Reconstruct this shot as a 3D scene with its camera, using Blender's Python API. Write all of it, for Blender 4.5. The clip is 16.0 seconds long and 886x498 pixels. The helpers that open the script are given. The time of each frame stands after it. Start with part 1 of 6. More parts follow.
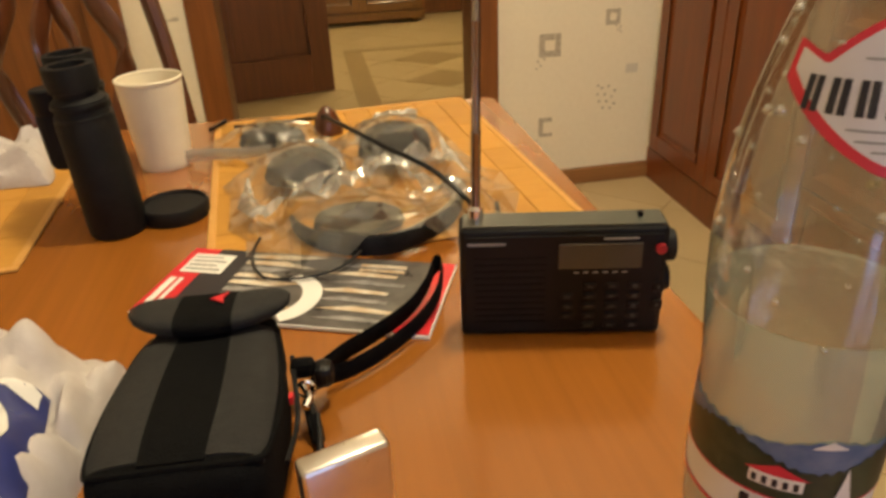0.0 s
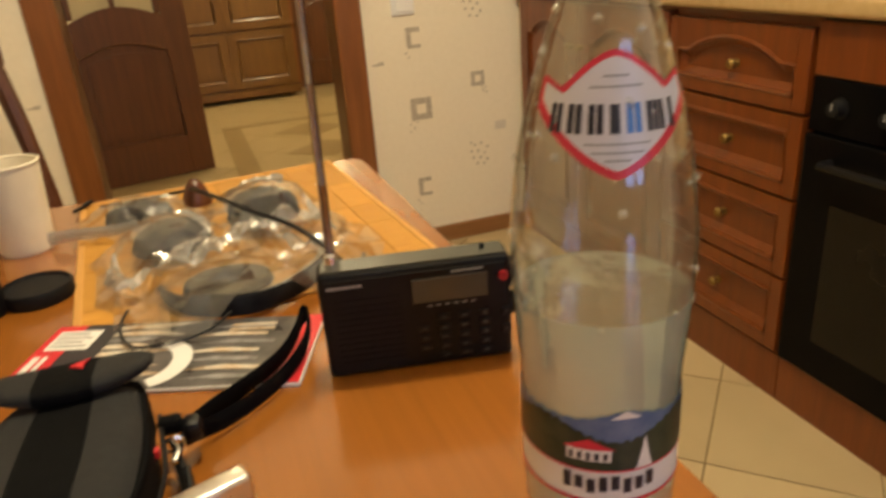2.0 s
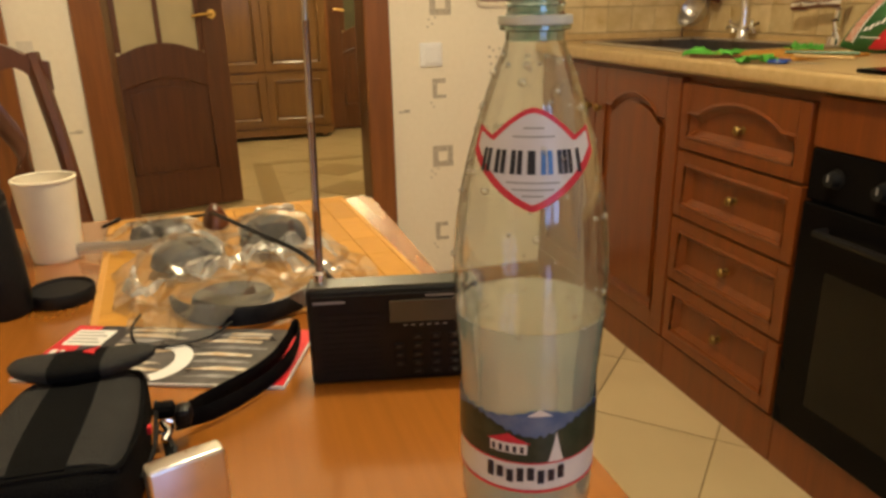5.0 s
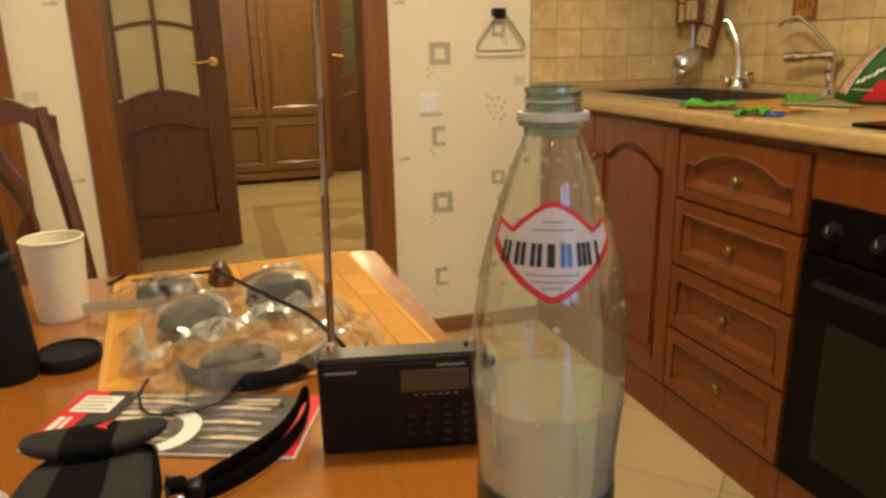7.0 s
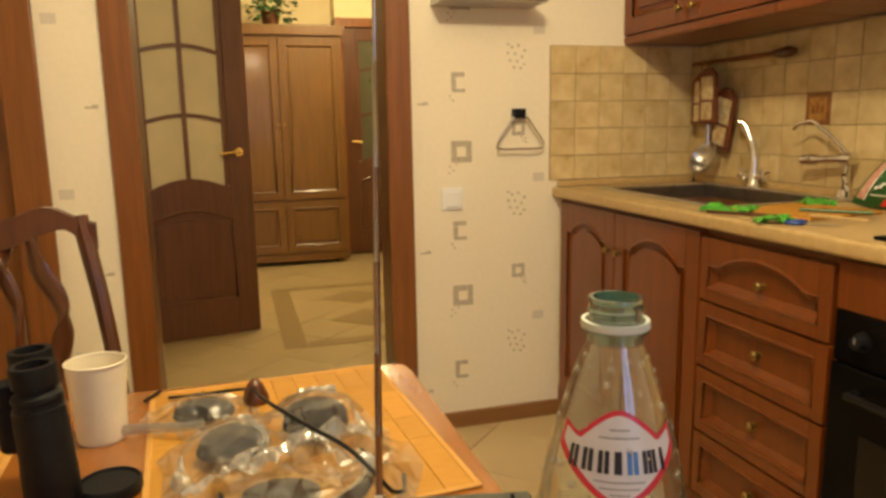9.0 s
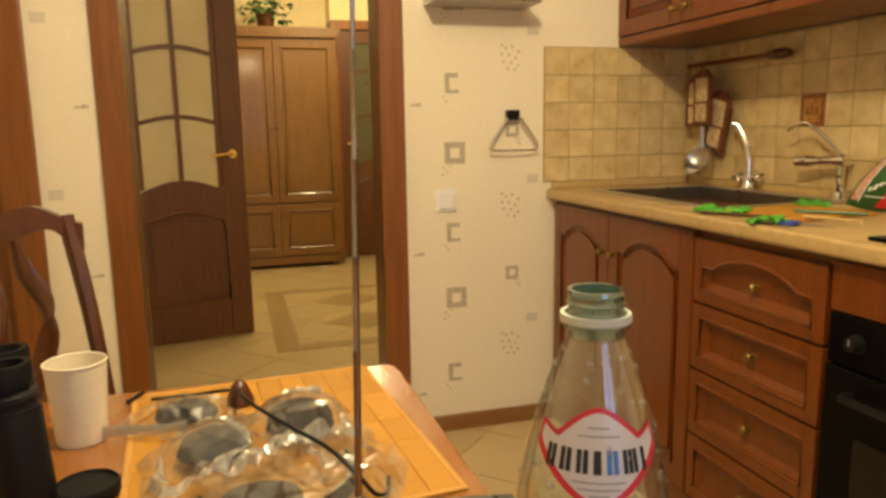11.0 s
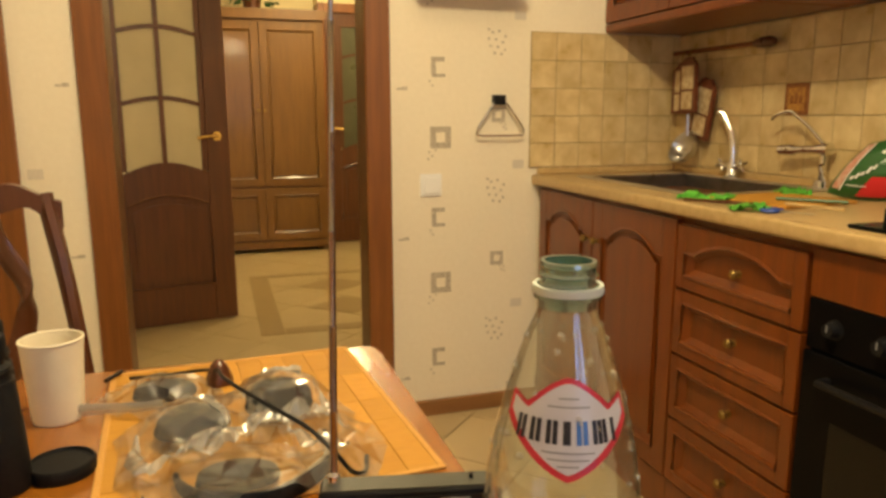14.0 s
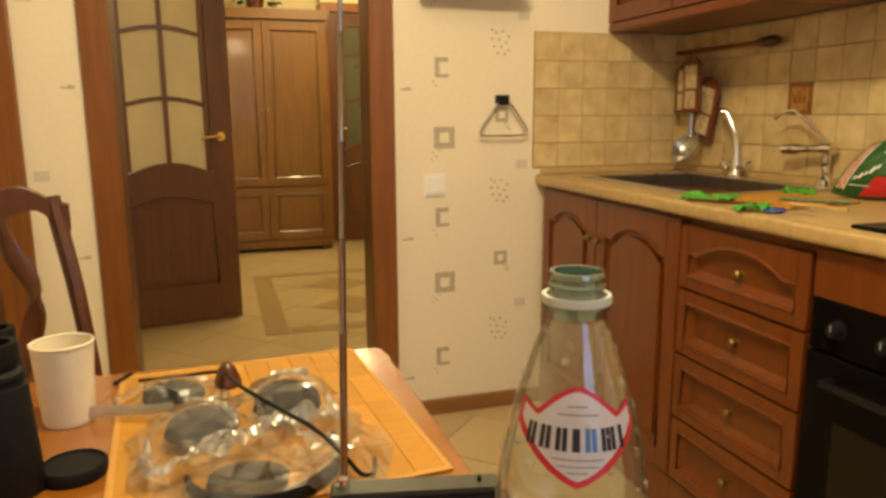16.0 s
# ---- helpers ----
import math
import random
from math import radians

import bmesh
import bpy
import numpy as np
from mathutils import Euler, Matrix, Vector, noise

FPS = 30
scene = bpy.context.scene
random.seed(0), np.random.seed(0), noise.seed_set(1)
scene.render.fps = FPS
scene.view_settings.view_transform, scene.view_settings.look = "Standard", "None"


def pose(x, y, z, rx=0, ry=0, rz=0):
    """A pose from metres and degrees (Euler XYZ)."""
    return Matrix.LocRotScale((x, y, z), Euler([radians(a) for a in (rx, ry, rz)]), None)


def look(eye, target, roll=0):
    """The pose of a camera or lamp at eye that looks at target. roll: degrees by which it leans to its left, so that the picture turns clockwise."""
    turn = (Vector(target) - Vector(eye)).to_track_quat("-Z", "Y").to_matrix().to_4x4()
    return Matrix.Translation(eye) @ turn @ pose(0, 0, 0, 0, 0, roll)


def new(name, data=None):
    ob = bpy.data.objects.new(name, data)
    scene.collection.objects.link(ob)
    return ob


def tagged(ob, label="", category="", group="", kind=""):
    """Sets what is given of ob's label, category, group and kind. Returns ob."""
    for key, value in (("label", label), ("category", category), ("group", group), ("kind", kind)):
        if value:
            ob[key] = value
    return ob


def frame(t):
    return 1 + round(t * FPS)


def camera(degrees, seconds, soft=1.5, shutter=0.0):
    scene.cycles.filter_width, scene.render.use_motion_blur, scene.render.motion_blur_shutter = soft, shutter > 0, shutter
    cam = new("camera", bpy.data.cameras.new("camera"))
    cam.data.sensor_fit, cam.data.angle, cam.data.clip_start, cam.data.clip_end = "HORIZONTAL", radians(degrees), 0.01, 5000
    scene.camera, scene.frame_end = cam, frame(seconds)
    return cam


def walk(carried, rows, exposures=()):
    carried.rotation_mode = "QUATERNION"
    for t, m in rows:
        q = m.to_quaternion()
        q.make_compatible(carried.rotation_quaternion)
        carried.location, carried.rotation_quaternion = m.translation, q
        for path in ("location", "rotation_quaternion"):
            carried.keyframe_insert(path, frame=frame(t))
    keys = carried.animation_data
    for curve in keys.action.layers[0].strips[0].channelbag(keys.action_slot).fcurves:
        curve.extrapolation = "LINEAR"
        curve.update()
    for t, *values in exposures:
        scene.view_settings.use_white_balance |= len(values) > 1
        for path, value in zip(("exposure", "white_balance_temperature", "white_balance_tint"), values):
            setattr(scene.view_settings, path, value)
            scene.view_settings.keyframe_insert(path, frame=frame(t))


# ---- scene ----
cam = camera(63.6, 16.0, soft=3.1, shutter=0.4)
PATH = [
    (0, (0.465, 0.608, 1.05), (0.751, 2.358, 0.125), -2.6),
    (0.5, (0.471, 0.581, 1.051), (0.819, 2.365, 0.216), -3.1),
    (1, (0.455, 0.541, 1.037), (0.851, 2.326, 0.227), -3.5),
    (1.5, (0.449, 0.549, 1.021), (0.891, 2.315, 0.193), -2.2),
    (2, (0.486, 0.561, 1.049), (1.069, 2.309, 0.271), -4.5),
    (2.5, (0.511, 0.538, 1.057), (1.153, 2.289, 0.336), -5.7),
    (3, (0.521, 0.508, 1.072), (1.147, 2.306, 0.461), -5.5),
    (3.2, (0.514, 0.51, 1.059), (1.116, 2.311, 0.43), -3.2),
    (5.3, (0.5, 0.482, 1.056), (1.042, 2.294, 0.406), -1.2),
    (5.5, (0.504, 0.48, 1.056), (1.047, 2.298, 0.421), -1.5),
    (6, (0.5, 0.481, 1.063), (1.051, 2.307, 0.46), -1.3),
    (6.5, (0.498, 0.486, 1.062), (1.044, 2.319, 0.478), -0.8),
    (7, (0.49, 0.493, 1.082), (1.053, 2.333, 0.536), -1.2),
    (7.5, (0.473, 0.498, 1.078), (1.017, 2.341, 0.522), -0.4),
    (8, (0.472, 0.498, 1.084), (0.998, 2.344, 0.522), -0.8),
    (8.5, (0.462, 0.498, 1.149), (1.011, 2.373, 0.722), -0.7),
    (8.7, (0.461, 0.496, 1.152), (1.007, 2.387, 0.798), -1.0),
    (10.8, (0.475, 0.504, 1.144), (1.03, 2.399, 0.828), -0.8),
    (11, (0.477, 0.507, 1.142), (1.033, 2.399, 0.812), -0.9),
    (11.5, (0.477, 0.505, 1.14), (1.039, 2.395, 0.805), -1.1),
    (12, (0.478, 0.505, 1.138), (1.043, 2.392, 0.793), -1.0),
    (12.5, (0.478, 0.503, 1.139), (1.046, 2.39, 0.796), -1.0),
    (13, (0.478, 0.497, 1.146), (1.062, 2.38, 0.808), -0.1),
    (13.5, (0.486, 0.497, 1.14), (1.072, 2.379, 0.802), 0.5),
    (14, (0.484, 0.506, 1.133), (1.074, 2.382, 0.767), -0.1),
    (14.5, (0.484, 0.507, 1.136), (1.071, 2.382, 0.762), -0.3),
    (15, (0.482, 0.504, 1.137), (1.07, 2.377, 0.76), -0.5),
    (15.5, (0.479, 0.502, 1.139), (1.067, 2.376, 0.762), -0.5),
    (16, (0.478, 0.501, 1.141), (1.06, 2.378, 0.77), -0.3),
]
walk(cam, [(t, look(eye, target, roll)) for t, eye, target, roll in PATH], [(0.0, -0.02, 6300, 11), (8.0, -0.04, 6350, 11), (9.5, 0.02, 6950, 9), (16.0, 0.02, 6950, 9)])

# ---- light ----
world = bpy.data.worlds.new("world")
scene.world = world
world.use_nodes = True
world.node_tree.nodes["Background"].inputs[0].default_value = (0.03, 0.05, 0.10, 1)
world.node_tree.nodes["Background"].inputs[1].default_value = 0.3


def lamp(name, kind, m, energy, color, size):
    d = bpy.data.lights.new(name, kind)
    d.energy, d.color = energy, color
    if kind == "AREA":
        d.shape, d.size, d.size_y = "RECTANGLE", size[0], size[1]
    else:
        d.shadow_soft_size = size
    ob = new(name, d)
    ob.matrix_world = m
    return ob


WARM = (1.0, 0.825, 0.50)
lamp("kitchen_bulb", "POINT", pose(0.82, 1.25, 2.18), 66, WARM, 0.07)
lamp("hall_bulb", "POINT", pose(1.30, 5.55, 2.36), 60, (1.0, 0.79, 0.44), 0.08)
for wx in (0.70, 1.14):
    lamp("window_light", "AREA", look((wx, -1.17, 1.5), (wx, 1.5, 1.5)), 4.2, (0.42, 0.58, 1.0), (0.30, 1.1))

# ---- materials ----


def mat(name, color, rough=0.5, metal=0.0, color2=None, scale=20.0, bump=0.0, stretch=(1, 1, 1), detail=4.0, spec=0.5, coat=0.0, fine=0.0, emit=None):
    """A surface with two-colour variation from stretched noise and fine relief."""
    m = bpy.data.materials.new(name)
    m.use_nodes = True
    nt = m.node_tree
    n, l = nt.nodes, nt.links
    b = n["Principled BSDF"]
    b.inputs["Base Color"].default_value = (*color, 1)
    b.inputs["Roughness"].default_value, b.inputs["Metallic"].default_value = rough, metal
    b.inputs["Specular IOR Level"].default_value, b.inputs["Coat Weight"].default_value = spec, coat
    b.inputs["Coat Roughness"].default_value = 0.12
    tc, mp, nz = n.new("ShaderNodeTexCoord"), n.new("ShaderNodeMapping"), n.new("ShaderNodeTexNoise")
    mp.inputs["Scale"].default_value = stretch
    l.new(tc.outputs["Object"], mp.inputs[0])
    l.new(mp.outputs[0], nz.inputs["Vector"])
    nz.inputs["Scale"].default_value, nz.inputs["Detail"].default_value = scale, detail
    if color2:
        r = n.new("ShaderNodeValToRGB")
        r.color_ramp.elements[0].position, r.color_ramp.elements[1].position = 0.32, 0.68
        r.color_ramp.elements[0].color, r.color_ramp.elements[1].color = (*color, 1), (*color2, 1)
        l.new(nz.outputs["Fac"], r.inputs[0])
        l.new(r.outputs[0], b.inputs["Base Color"])
    mr = n.new("ShaderNodeMapRange")
    mr.inputs[3].default_value, mr.inputs[4].default_value = max(0.02, rough - 0.08), min(1, rough + 0.08)
    l.new(nz.outputs["Fac"], mr.inputs[0])
    l.new(mr.outputs[0], b.inputs["Roughness"])
    if bump:
        n2, bp = n.new("ShaderNodeTexNoise"), n.new("ShaderNodeBump")
        n2.inputs["Scale"].default_value = fine or scale * 6
        l.new(mp.outputs[0], n2.inputs["Vector"])
        bp.inputs["Strength"].default_value, bp.inputs["Distance"].default_value = bump, 0.002
        l.new(n2.outputs["Fac"], bp.inputs["Height"])
        l.new(bp.outputs[0], b.inputs["Normal"])
    return m


def vary(m, low=0.85, high=1.12):
    """Each piece a little lighter or darker and with its own mottling, by its random number."""
    nt = m.node_tree
    b = nt.nodes["Principled BSDF"]
    link = b.inputs["Base Color"].links[0]
    src = link.from_socket
    oi, mr, mx = nt.nodes.new("ShaderNodeObjectInfo"), nt.nodes.new("ShaderNodeMapRange"), nt.nodes.new("ShaderNodeHueSaturation")
    mr.inputs[3].default_value, mr.inputs[4].default_value = low, high
    sc = nt.nodes.new("ShaderNodeVectorMath")
    sc.operation = "SCALE"
    sc.inputs[0].default_value = (31.0, 57.0, 83.0)
    nt.links.new(oi.outputs["Random"], sc.inputs["Scale"])
    nt.links.new(sc.outputs[0], nt.nodes["Mapping"].inputs["Location"])
    nt.links.new(oi.outputs["Random"], mr.inputs[0])
    nt.links.new(mr.outputs[0], mx.inputs["Value"])
    nt.links.new(src, mx.inputs["Color"])
    nt.links.new(mx.outputs[0], b.inputs["Base Color"])
    return m


def wood(name, dark, light, rough=0.35, scale=9.0, stretch=(6, 6, 0.6), coat=0.2, bump=0.12, streak=(0.86, 1.08)):
    """Varnished wood: long streaks with fine pores along the grain."""
    m = mat(name, dark, rough, color2=light, scale=scale, bump=bump, stretch=stretch, detail=8, coat=coat, fine=scale * 5)
    nt = m.node_tree
    n, l = nt.nodes, nt.links
    b = n["Principled BSDF"]
    src = b.inputs["Base Color"].links[0].from_socket
    tc, mp, nz = n.new("ShaderNodeTexCoord"), n.new("ShaderNodeMapping"), n.new("ShaderNodeTexNoise")
    mp.inputs["Scale"].default_value = [s * 4 if s > 1 else s for s in stretch]
    l.new(tc.outputs["Object"], mp.inputs[0])
    l.new(mp.outputs[0], nz.inputs["Vector"])
    nz.inputs["Scale"].default_value, nz.inputs["Detail"].default_value = scale * 2, 6
    mr = n.new("ShaderNodeMapRange")
    mr.inputs[1].default_value, mr.inputs[2].default_value = 0.3, 0.7
    mr.inputs[3].default_value, mr.inputs[4].default_value = streak
    l.new(nz.outputs["Fac"], mr.inputs[0])
    hs = n.new("ShaderNodeHueSaturation")
    l.new(mr.outputs[0], hs.inputs["Value"])
    l.new(src, hs.inputs["Color"])
    l.new(hs.outputs[0], b.inputs["Base Color"])
    return m


def clear(name, tint, gloss_rough=0.04, haze=0.0, bump=0.0, scale=40.0, gloss=0.05, mist=(0.75, 0.77, 0.74)):
    """Thin clear sheet: see-through with gloss by angle, and a little milky haze."""
    m = bpy.data.materials.new(name)
    m.use_nodes = True
    nt = m.node_tree
    n, l = nt.nodes, nt.links
    n.remove(n["Principled BSDF"])
    out = n["Material Output"]
    tr, gl, df = (n.new("ShaderNodeBsdf" + k) for k in ("Transparent", "Glossy", "Translucent"))
    lw, fr = n.new("ShaderNodeLayerWeight"), n.new("ShaderNodeMapRange")
    lw.inputs[0].default_value = 0.28
    fr.inputs[3].default_value, fr.inputs[4].default_value = gloss, min(0.9, gloss * 6 + 0.15)
    l.new(lw.outputs["Facing"], fr.inputs[0])
    tr.inputs[0].default_value, df.inputs[0].default_value = (*tint, 1), (*mist, 1)
    gl.inputs["Roughness"].default_value = gloss_rough
    d2 = n.new("ShaderNodeBsdfDiffuse")
    d2.inputs[0].default_value = (*mist, 1)
    m0, m1, m2 = n.new("ShaderNodeMixShader"), n.new("ShaderNodeMixShader"), n.new("ShaderNodeMixShader")
    l.new(df.outputs[0], m0.inputs[1]), l.new(d2.outputs[0], m0.inputs[2])
    m1.inputs[0].default_value = haze
    l.new(tr.outputs[0], m1.inputs[1]), l.new(m0.outputs[0], m1.inputs[2])
    l.new(fr.outputs[0], m2.inputs[0]), l.new(m1.outputs[0], m2.inputs[1]), l.new(gl.outputs[0], m2.inputs[2])
    l.new(m2.outputs[0], out.inputs[0])
    if bump:
        nz, bp, tc = n.new("ShaderNodeTexNoise"), n.new("ShaderNodeBump"), n.new("ShaderNodeTexCoord")
        l.new(tc.outputs["Object"], nz.inputs["Vector"])
        nz.inputs["Scale"].default_value, nz.inputs["Detail"].default_value = scale, 3
        bp.inputs["Strength"].default_value, bp.inputs["Distance"].default_value = bump, 0.004
        l.new(nz.outputs["Fac"], bp.inputs["Height"])
        for s in (gl, lw):
            l.new(bp.outputs[0], s.inputs["Normal"])
    return m


M_TABLE = wood("table_wood", (0.30, 0.102, 0.012), (0.335, 0.116, 0.015), 0.25, 4, (4, 0.5, 4), 1.0, 0.015, (0.93, 1.05))
M_SKIRT = wood("skirting_wood", (0.26, 0.115, 0.034), (0.33, 0.155, 0.05), 0.45, 6, (0.5, 5, 5), 0.3)
M_KITCH = wood("kitchen_wood", (0.158, 0.035, 0.0030), (0.205, 0.047, 0.0042), 0.34, 7, (5, 5, 0.5), 0.25)
M_DOOR = wood("door_wood", (0.088, 0.028, 0.0075), (0.128, 0.040, 0.010), 0.4, 7, (6, 6, 0.5), 0.2)
M_CASE = wood("casing_wood", (0.20, 0.066, 0.012), (0.26, 0.088, 0.016), 0.4, 7, (6, 6, 0.5), 0.2)
M_WARD = wood("wardrobe_wood", (0.138, 0.062, 0.011), (0.175, 0.080, 0.014), 0.45, 7, (5, 5, 0.5), 0.2)
M_CHAIR = wood("chair_wood", (0.075, 0.021, 0.007), (0.115, 0.034, 0.010), 0.3, 8, (5, 5, 0.7), 0.4)
M_PAPER = mat("wallpaper", (0.92, 0.84, 0.675), 0.75, color2=(0.89, 0.81, 0.645), scale=60, bump=0.25, fine=260)
M_MOTIF = mat("wallpaper_print", (0.38, 0.32, 0.23), 0.7, color2=(0.66, 0.59, 0.47), scale=110)
M_FAINT = mat("wallpaper_print_faint", (0.68, 0.62, 0.51), 0.7, color2=(0.75, 0.69, 0.58), scale=140)
M_CEIL = mat("ceiling_paint", (0.8, 0.78, 0.74), 0.9, color2=(0.77, 0.75, 0.71), scale=8)
M_TILE = vary(mat("wall_tile_glaze", (0.58, 0.42, 0.19), 0.3, color2=(0.76, 0.61, 0.34), scale=16, bump=0.12, coat=0.2, detail=7), 0.90, 1.07)
M_GROUT = mat("tile_grout", (0.36, 0.25, 0.12), 0.9, color2=(0.28, 0.19, 0.09), scale=50)
M_FLOOR = vary(mat("floor_tile_glaze", (0.58, 0.445, 0.24), 0.40, color2=(0.63, 0.49, 0.27), scale=4), 0.93, 1.05)
# floor glaze again, a third darker to stand for the dimmer hall light
M_HTILE_DIM = vary(mat("hall_tile_glaze_dimmed", (0.38, 0.295, 0.155), 0.42, color2=(0.42, 0.33, 0.18), scale=4), 0.96, 1.03)
M_INLAY = mat("floor_inlay", (0.24, 0.17, 0.075), 0.4, color2=(0.31, 0.225, 0.105), scale=40)
M_WORK = mat("worktop_laminate", (0.50, 0.345, 0.15), 0.35, color2=(0.59, 0.425, 0.205), scale=45, bump=0.05)
M_STEEL = mat("steel", (0.55, 0.53, 0.5), 0.3, 1.0, (0.62, 0.6, 0.57), 30, 0.03)
# darker copy of the steel, with the bowl's inner shade in its colour
M_BOWLSHADE = mat("shaded_bowl_steel", (0.20, 0.19, 0.17), 0.35, 1.0, (0.27, 0.255, 0.235), 30, 0.03)
M_CHROME = mat("chrome", (0.8, 0.79, 0.77), 0.1, 1.0)
M_SATIN = mat("satin_silver", (0.80, 0.77, 0.74), 0.3, 1.0, (0.74, 0.71, 0.68), 60, 0.03)
M_BRASS = mat("brass", (0.80, 0.56, 0.22), 0.22, 1.0)
M_ABRASS = mat("aged_brass", (0.24, 0.155, 0.05), 0.42, 1.0, (0.36, 0.24, 0.08), 120)
M_BLACK = mat("black_plastic", (0.005, 0.005, 0.006), 0.42, color2=(0.008, 0.008, 0.009), scale=60, bump=0.05, spec=0.25)
M_RUBBER = mat("black_rubber", (0.005, 0.005, 0.006), 0.6, color2=(0.009, 0.009, 0.010), scale=90, bump=0.3, fine=500, spec=0.22)
M_OVEN = mat("oven_glass", (0.0035, 0.0035, 0.0035), 0.14, color2=(0.005, 0.0045, 0.0045), scale=5, spec=0.06)
M_WHITE = mat("white_plastic", (0.92, 0.92, 0.91), 0.35)
M_CUP = mat("paper_cup", (0.88, 0.80, 0.62), 0.6, color2=(0.84, 0.76, 0.58), scale=40, bump=0.1)
M_NYLON = mat("black_nylon", (0.0036, 0.0036, 0.0042), 0.85, color2=(0.006, 0.006, 0.0066), scale=150, bump=0.6, fine=900, spec=0.07)
M_GREYNY = mat("grey_nylon", (0.0156, 0.0156, 0.01638), 0.75, color2=(0.02496, 0.02496, 0.02574), scale=150, bump=0.6, fine=900, spec=0.25)
M_RED = mat("red", (0.62, 0.02, 0.03), 0.4)
M_KEYM = mat("key_print", (0.055, 0.055, 0.055), 0.6)
M_TRIM = mat("grey_satin_plastic", (0.055, 0.058, 0.048), 0.35, color2=(0.07, 0.072, 0.06), scale=80, bump=0.05)
M_POWER = mat("power_red", (0.34, 0.012, 0.02), 0.4)
M_LCD = mat("lcd", (0.075, 0.072, 0.058), 0.2, color2=(0.09, 0.085, 0.07), scale=20)
M_MARK = mat("grey_print", (0.32, 0.32, 0.32), 0.6)
M_PANE = mat("frosted_pane", (0.62, 0.54, 0.34), 0.5, color2=(0.52, 0.45, 0.28), scale=4, bump=0.2, fine=120)
M_MAT = vary(mat("bamboo", (0.48, 0.2228, 0.0294), 0.62, color2=(0.5568, 0.2772, 0.042), scale=30, stretch=(1, 8, 8), bump=0.2, spec=0.35), 0.88, 1.08)
M_BIND = mat("mat_binding", (0.56, 0.28, 0.06), 0.7, color2=(0.62, 0.33, 0.085), scale=200, bump=0.4)
M_FILM = clear("plastic_film", (0.95, 0.95, 0.94), 0.13, 0.10, 0.18, 34, 0.085)
M_PET = clear("pet", (0.96, 0.975, 0.92), 0.07, 0.08, 0.12, 26, 0.11, (0.66, 0.68, 0.50))
M_DROP = clear("drop", (0.97, 0.98, 0.95), 0.05, 0.12, 0.0, 40, 0.22)
M_PETG = clear("pet_neck", (0.38, 0.60, 0.55), 0.08, 0.20, 0.0, 40, 0.20, (0.36, 0.58, 0.52))
M_HEAD = mat("headphone_leather", (0.008, 0.008, 0.0095), 0.75, color2=(0.020, 0.020, 0.023), scale=60, bump=0.3, spec=0.15)
M_GLOSS = mat("white_paper", (0.8, 0.79, 0.77), 0.35)
M_PRINTK = mat("dark_print", (0.05, 0.045, 0.045), 0.3, color2=(0.13, 0.12, 0.115), scale=50)
M_NAVY = mat("navy_print", (0.02, 0.03, 0.16), 0.48, color2=(0.03, 0.04, 0.2), scale=30)
M_TISSUE = mat("white_bag", (0.56, 0.52, 0.51), 0.6, color2=(0.46, 0.42, 0.41), scale=30, bump=0.3)
M_GREENL = mat("bright_green", (0.06, 0.36, 0.035), 0.4, color2=(0.12, 0.48, 0.06), scale=50)
M_PACKG = mat("green_packet", (0.018, 0.095, 0.02), 0.33, color2=(0.028, 0.125, 0.028), scale=20)
M_LEAF = mat("leaf", (0.03, 0.11, 0.03), 0.4, color2=(0.07, 0.20, 0.05), scale=40)
M_BLUE = mat("blue_plastic", (0.03, 0.07, 0.3), 0.35)

# ---- mesh helpers ----


def part(name, bm, material, parent=None, label="", smooth=False):
    """Links a bmesh as one mesh object, under a thing or a part."""
    me = bpy.data.meshes.new(name)
    bmesh.ops.recalc_face_normals(bm, faces=bm.faces)
    if smooth:
        for f in bm.faces:
            f.smooth = True
    bm.to_mesh(me)
    bm.free()
    me.materials.append(material)
    if smooth:
        me.set_sharp_from_angle(angle=radians(38))
    ob = new(name, me)
    if parent:
        ob.parent = parent
    if label:
        tagged(ob, label)
    return ob


def thing(name, m, label, category, group="", kind=""):
    ob = new(name)
    ob.matrix_world = m
    ob.empty_display_size = 0.05
    return tagged(ob, label, category, group, kind)


def box(x0, x1, y0, y1, z0, z1, bevel=0.0, seg=2, bm=None):
    b = bmesh.new()
    r = bmesh.ops.create_cube(b, size=1)
    for v in b.verts:
        v.co = ((x0 + x1) / 2 + v.co.x * (x1 - x0), (y0 + y1) / 2 + v.co.y * (y1 - y0), (z0 + z1) / 2 + v.co.z * (z1 - z0))
    if bevel:
        bmesh.ops.bevel(b, geom=b.edges[:], offset=bevel, segments=seg, affect="EDGES", profile=0.5)
    if bm is None:
        return b
    return merge(bm, b)


def merge(bm, b, m=None):
    if m:
        bmesh.ops.transform(b, matrix=m, verts=b.verts)
    me = bpy.data.meshes.new("tmp")
    b.to_mesh(me)
    b.free()
    bm.from_mesh(me)
    bpy.data.meshes.remove(me)
    return bm


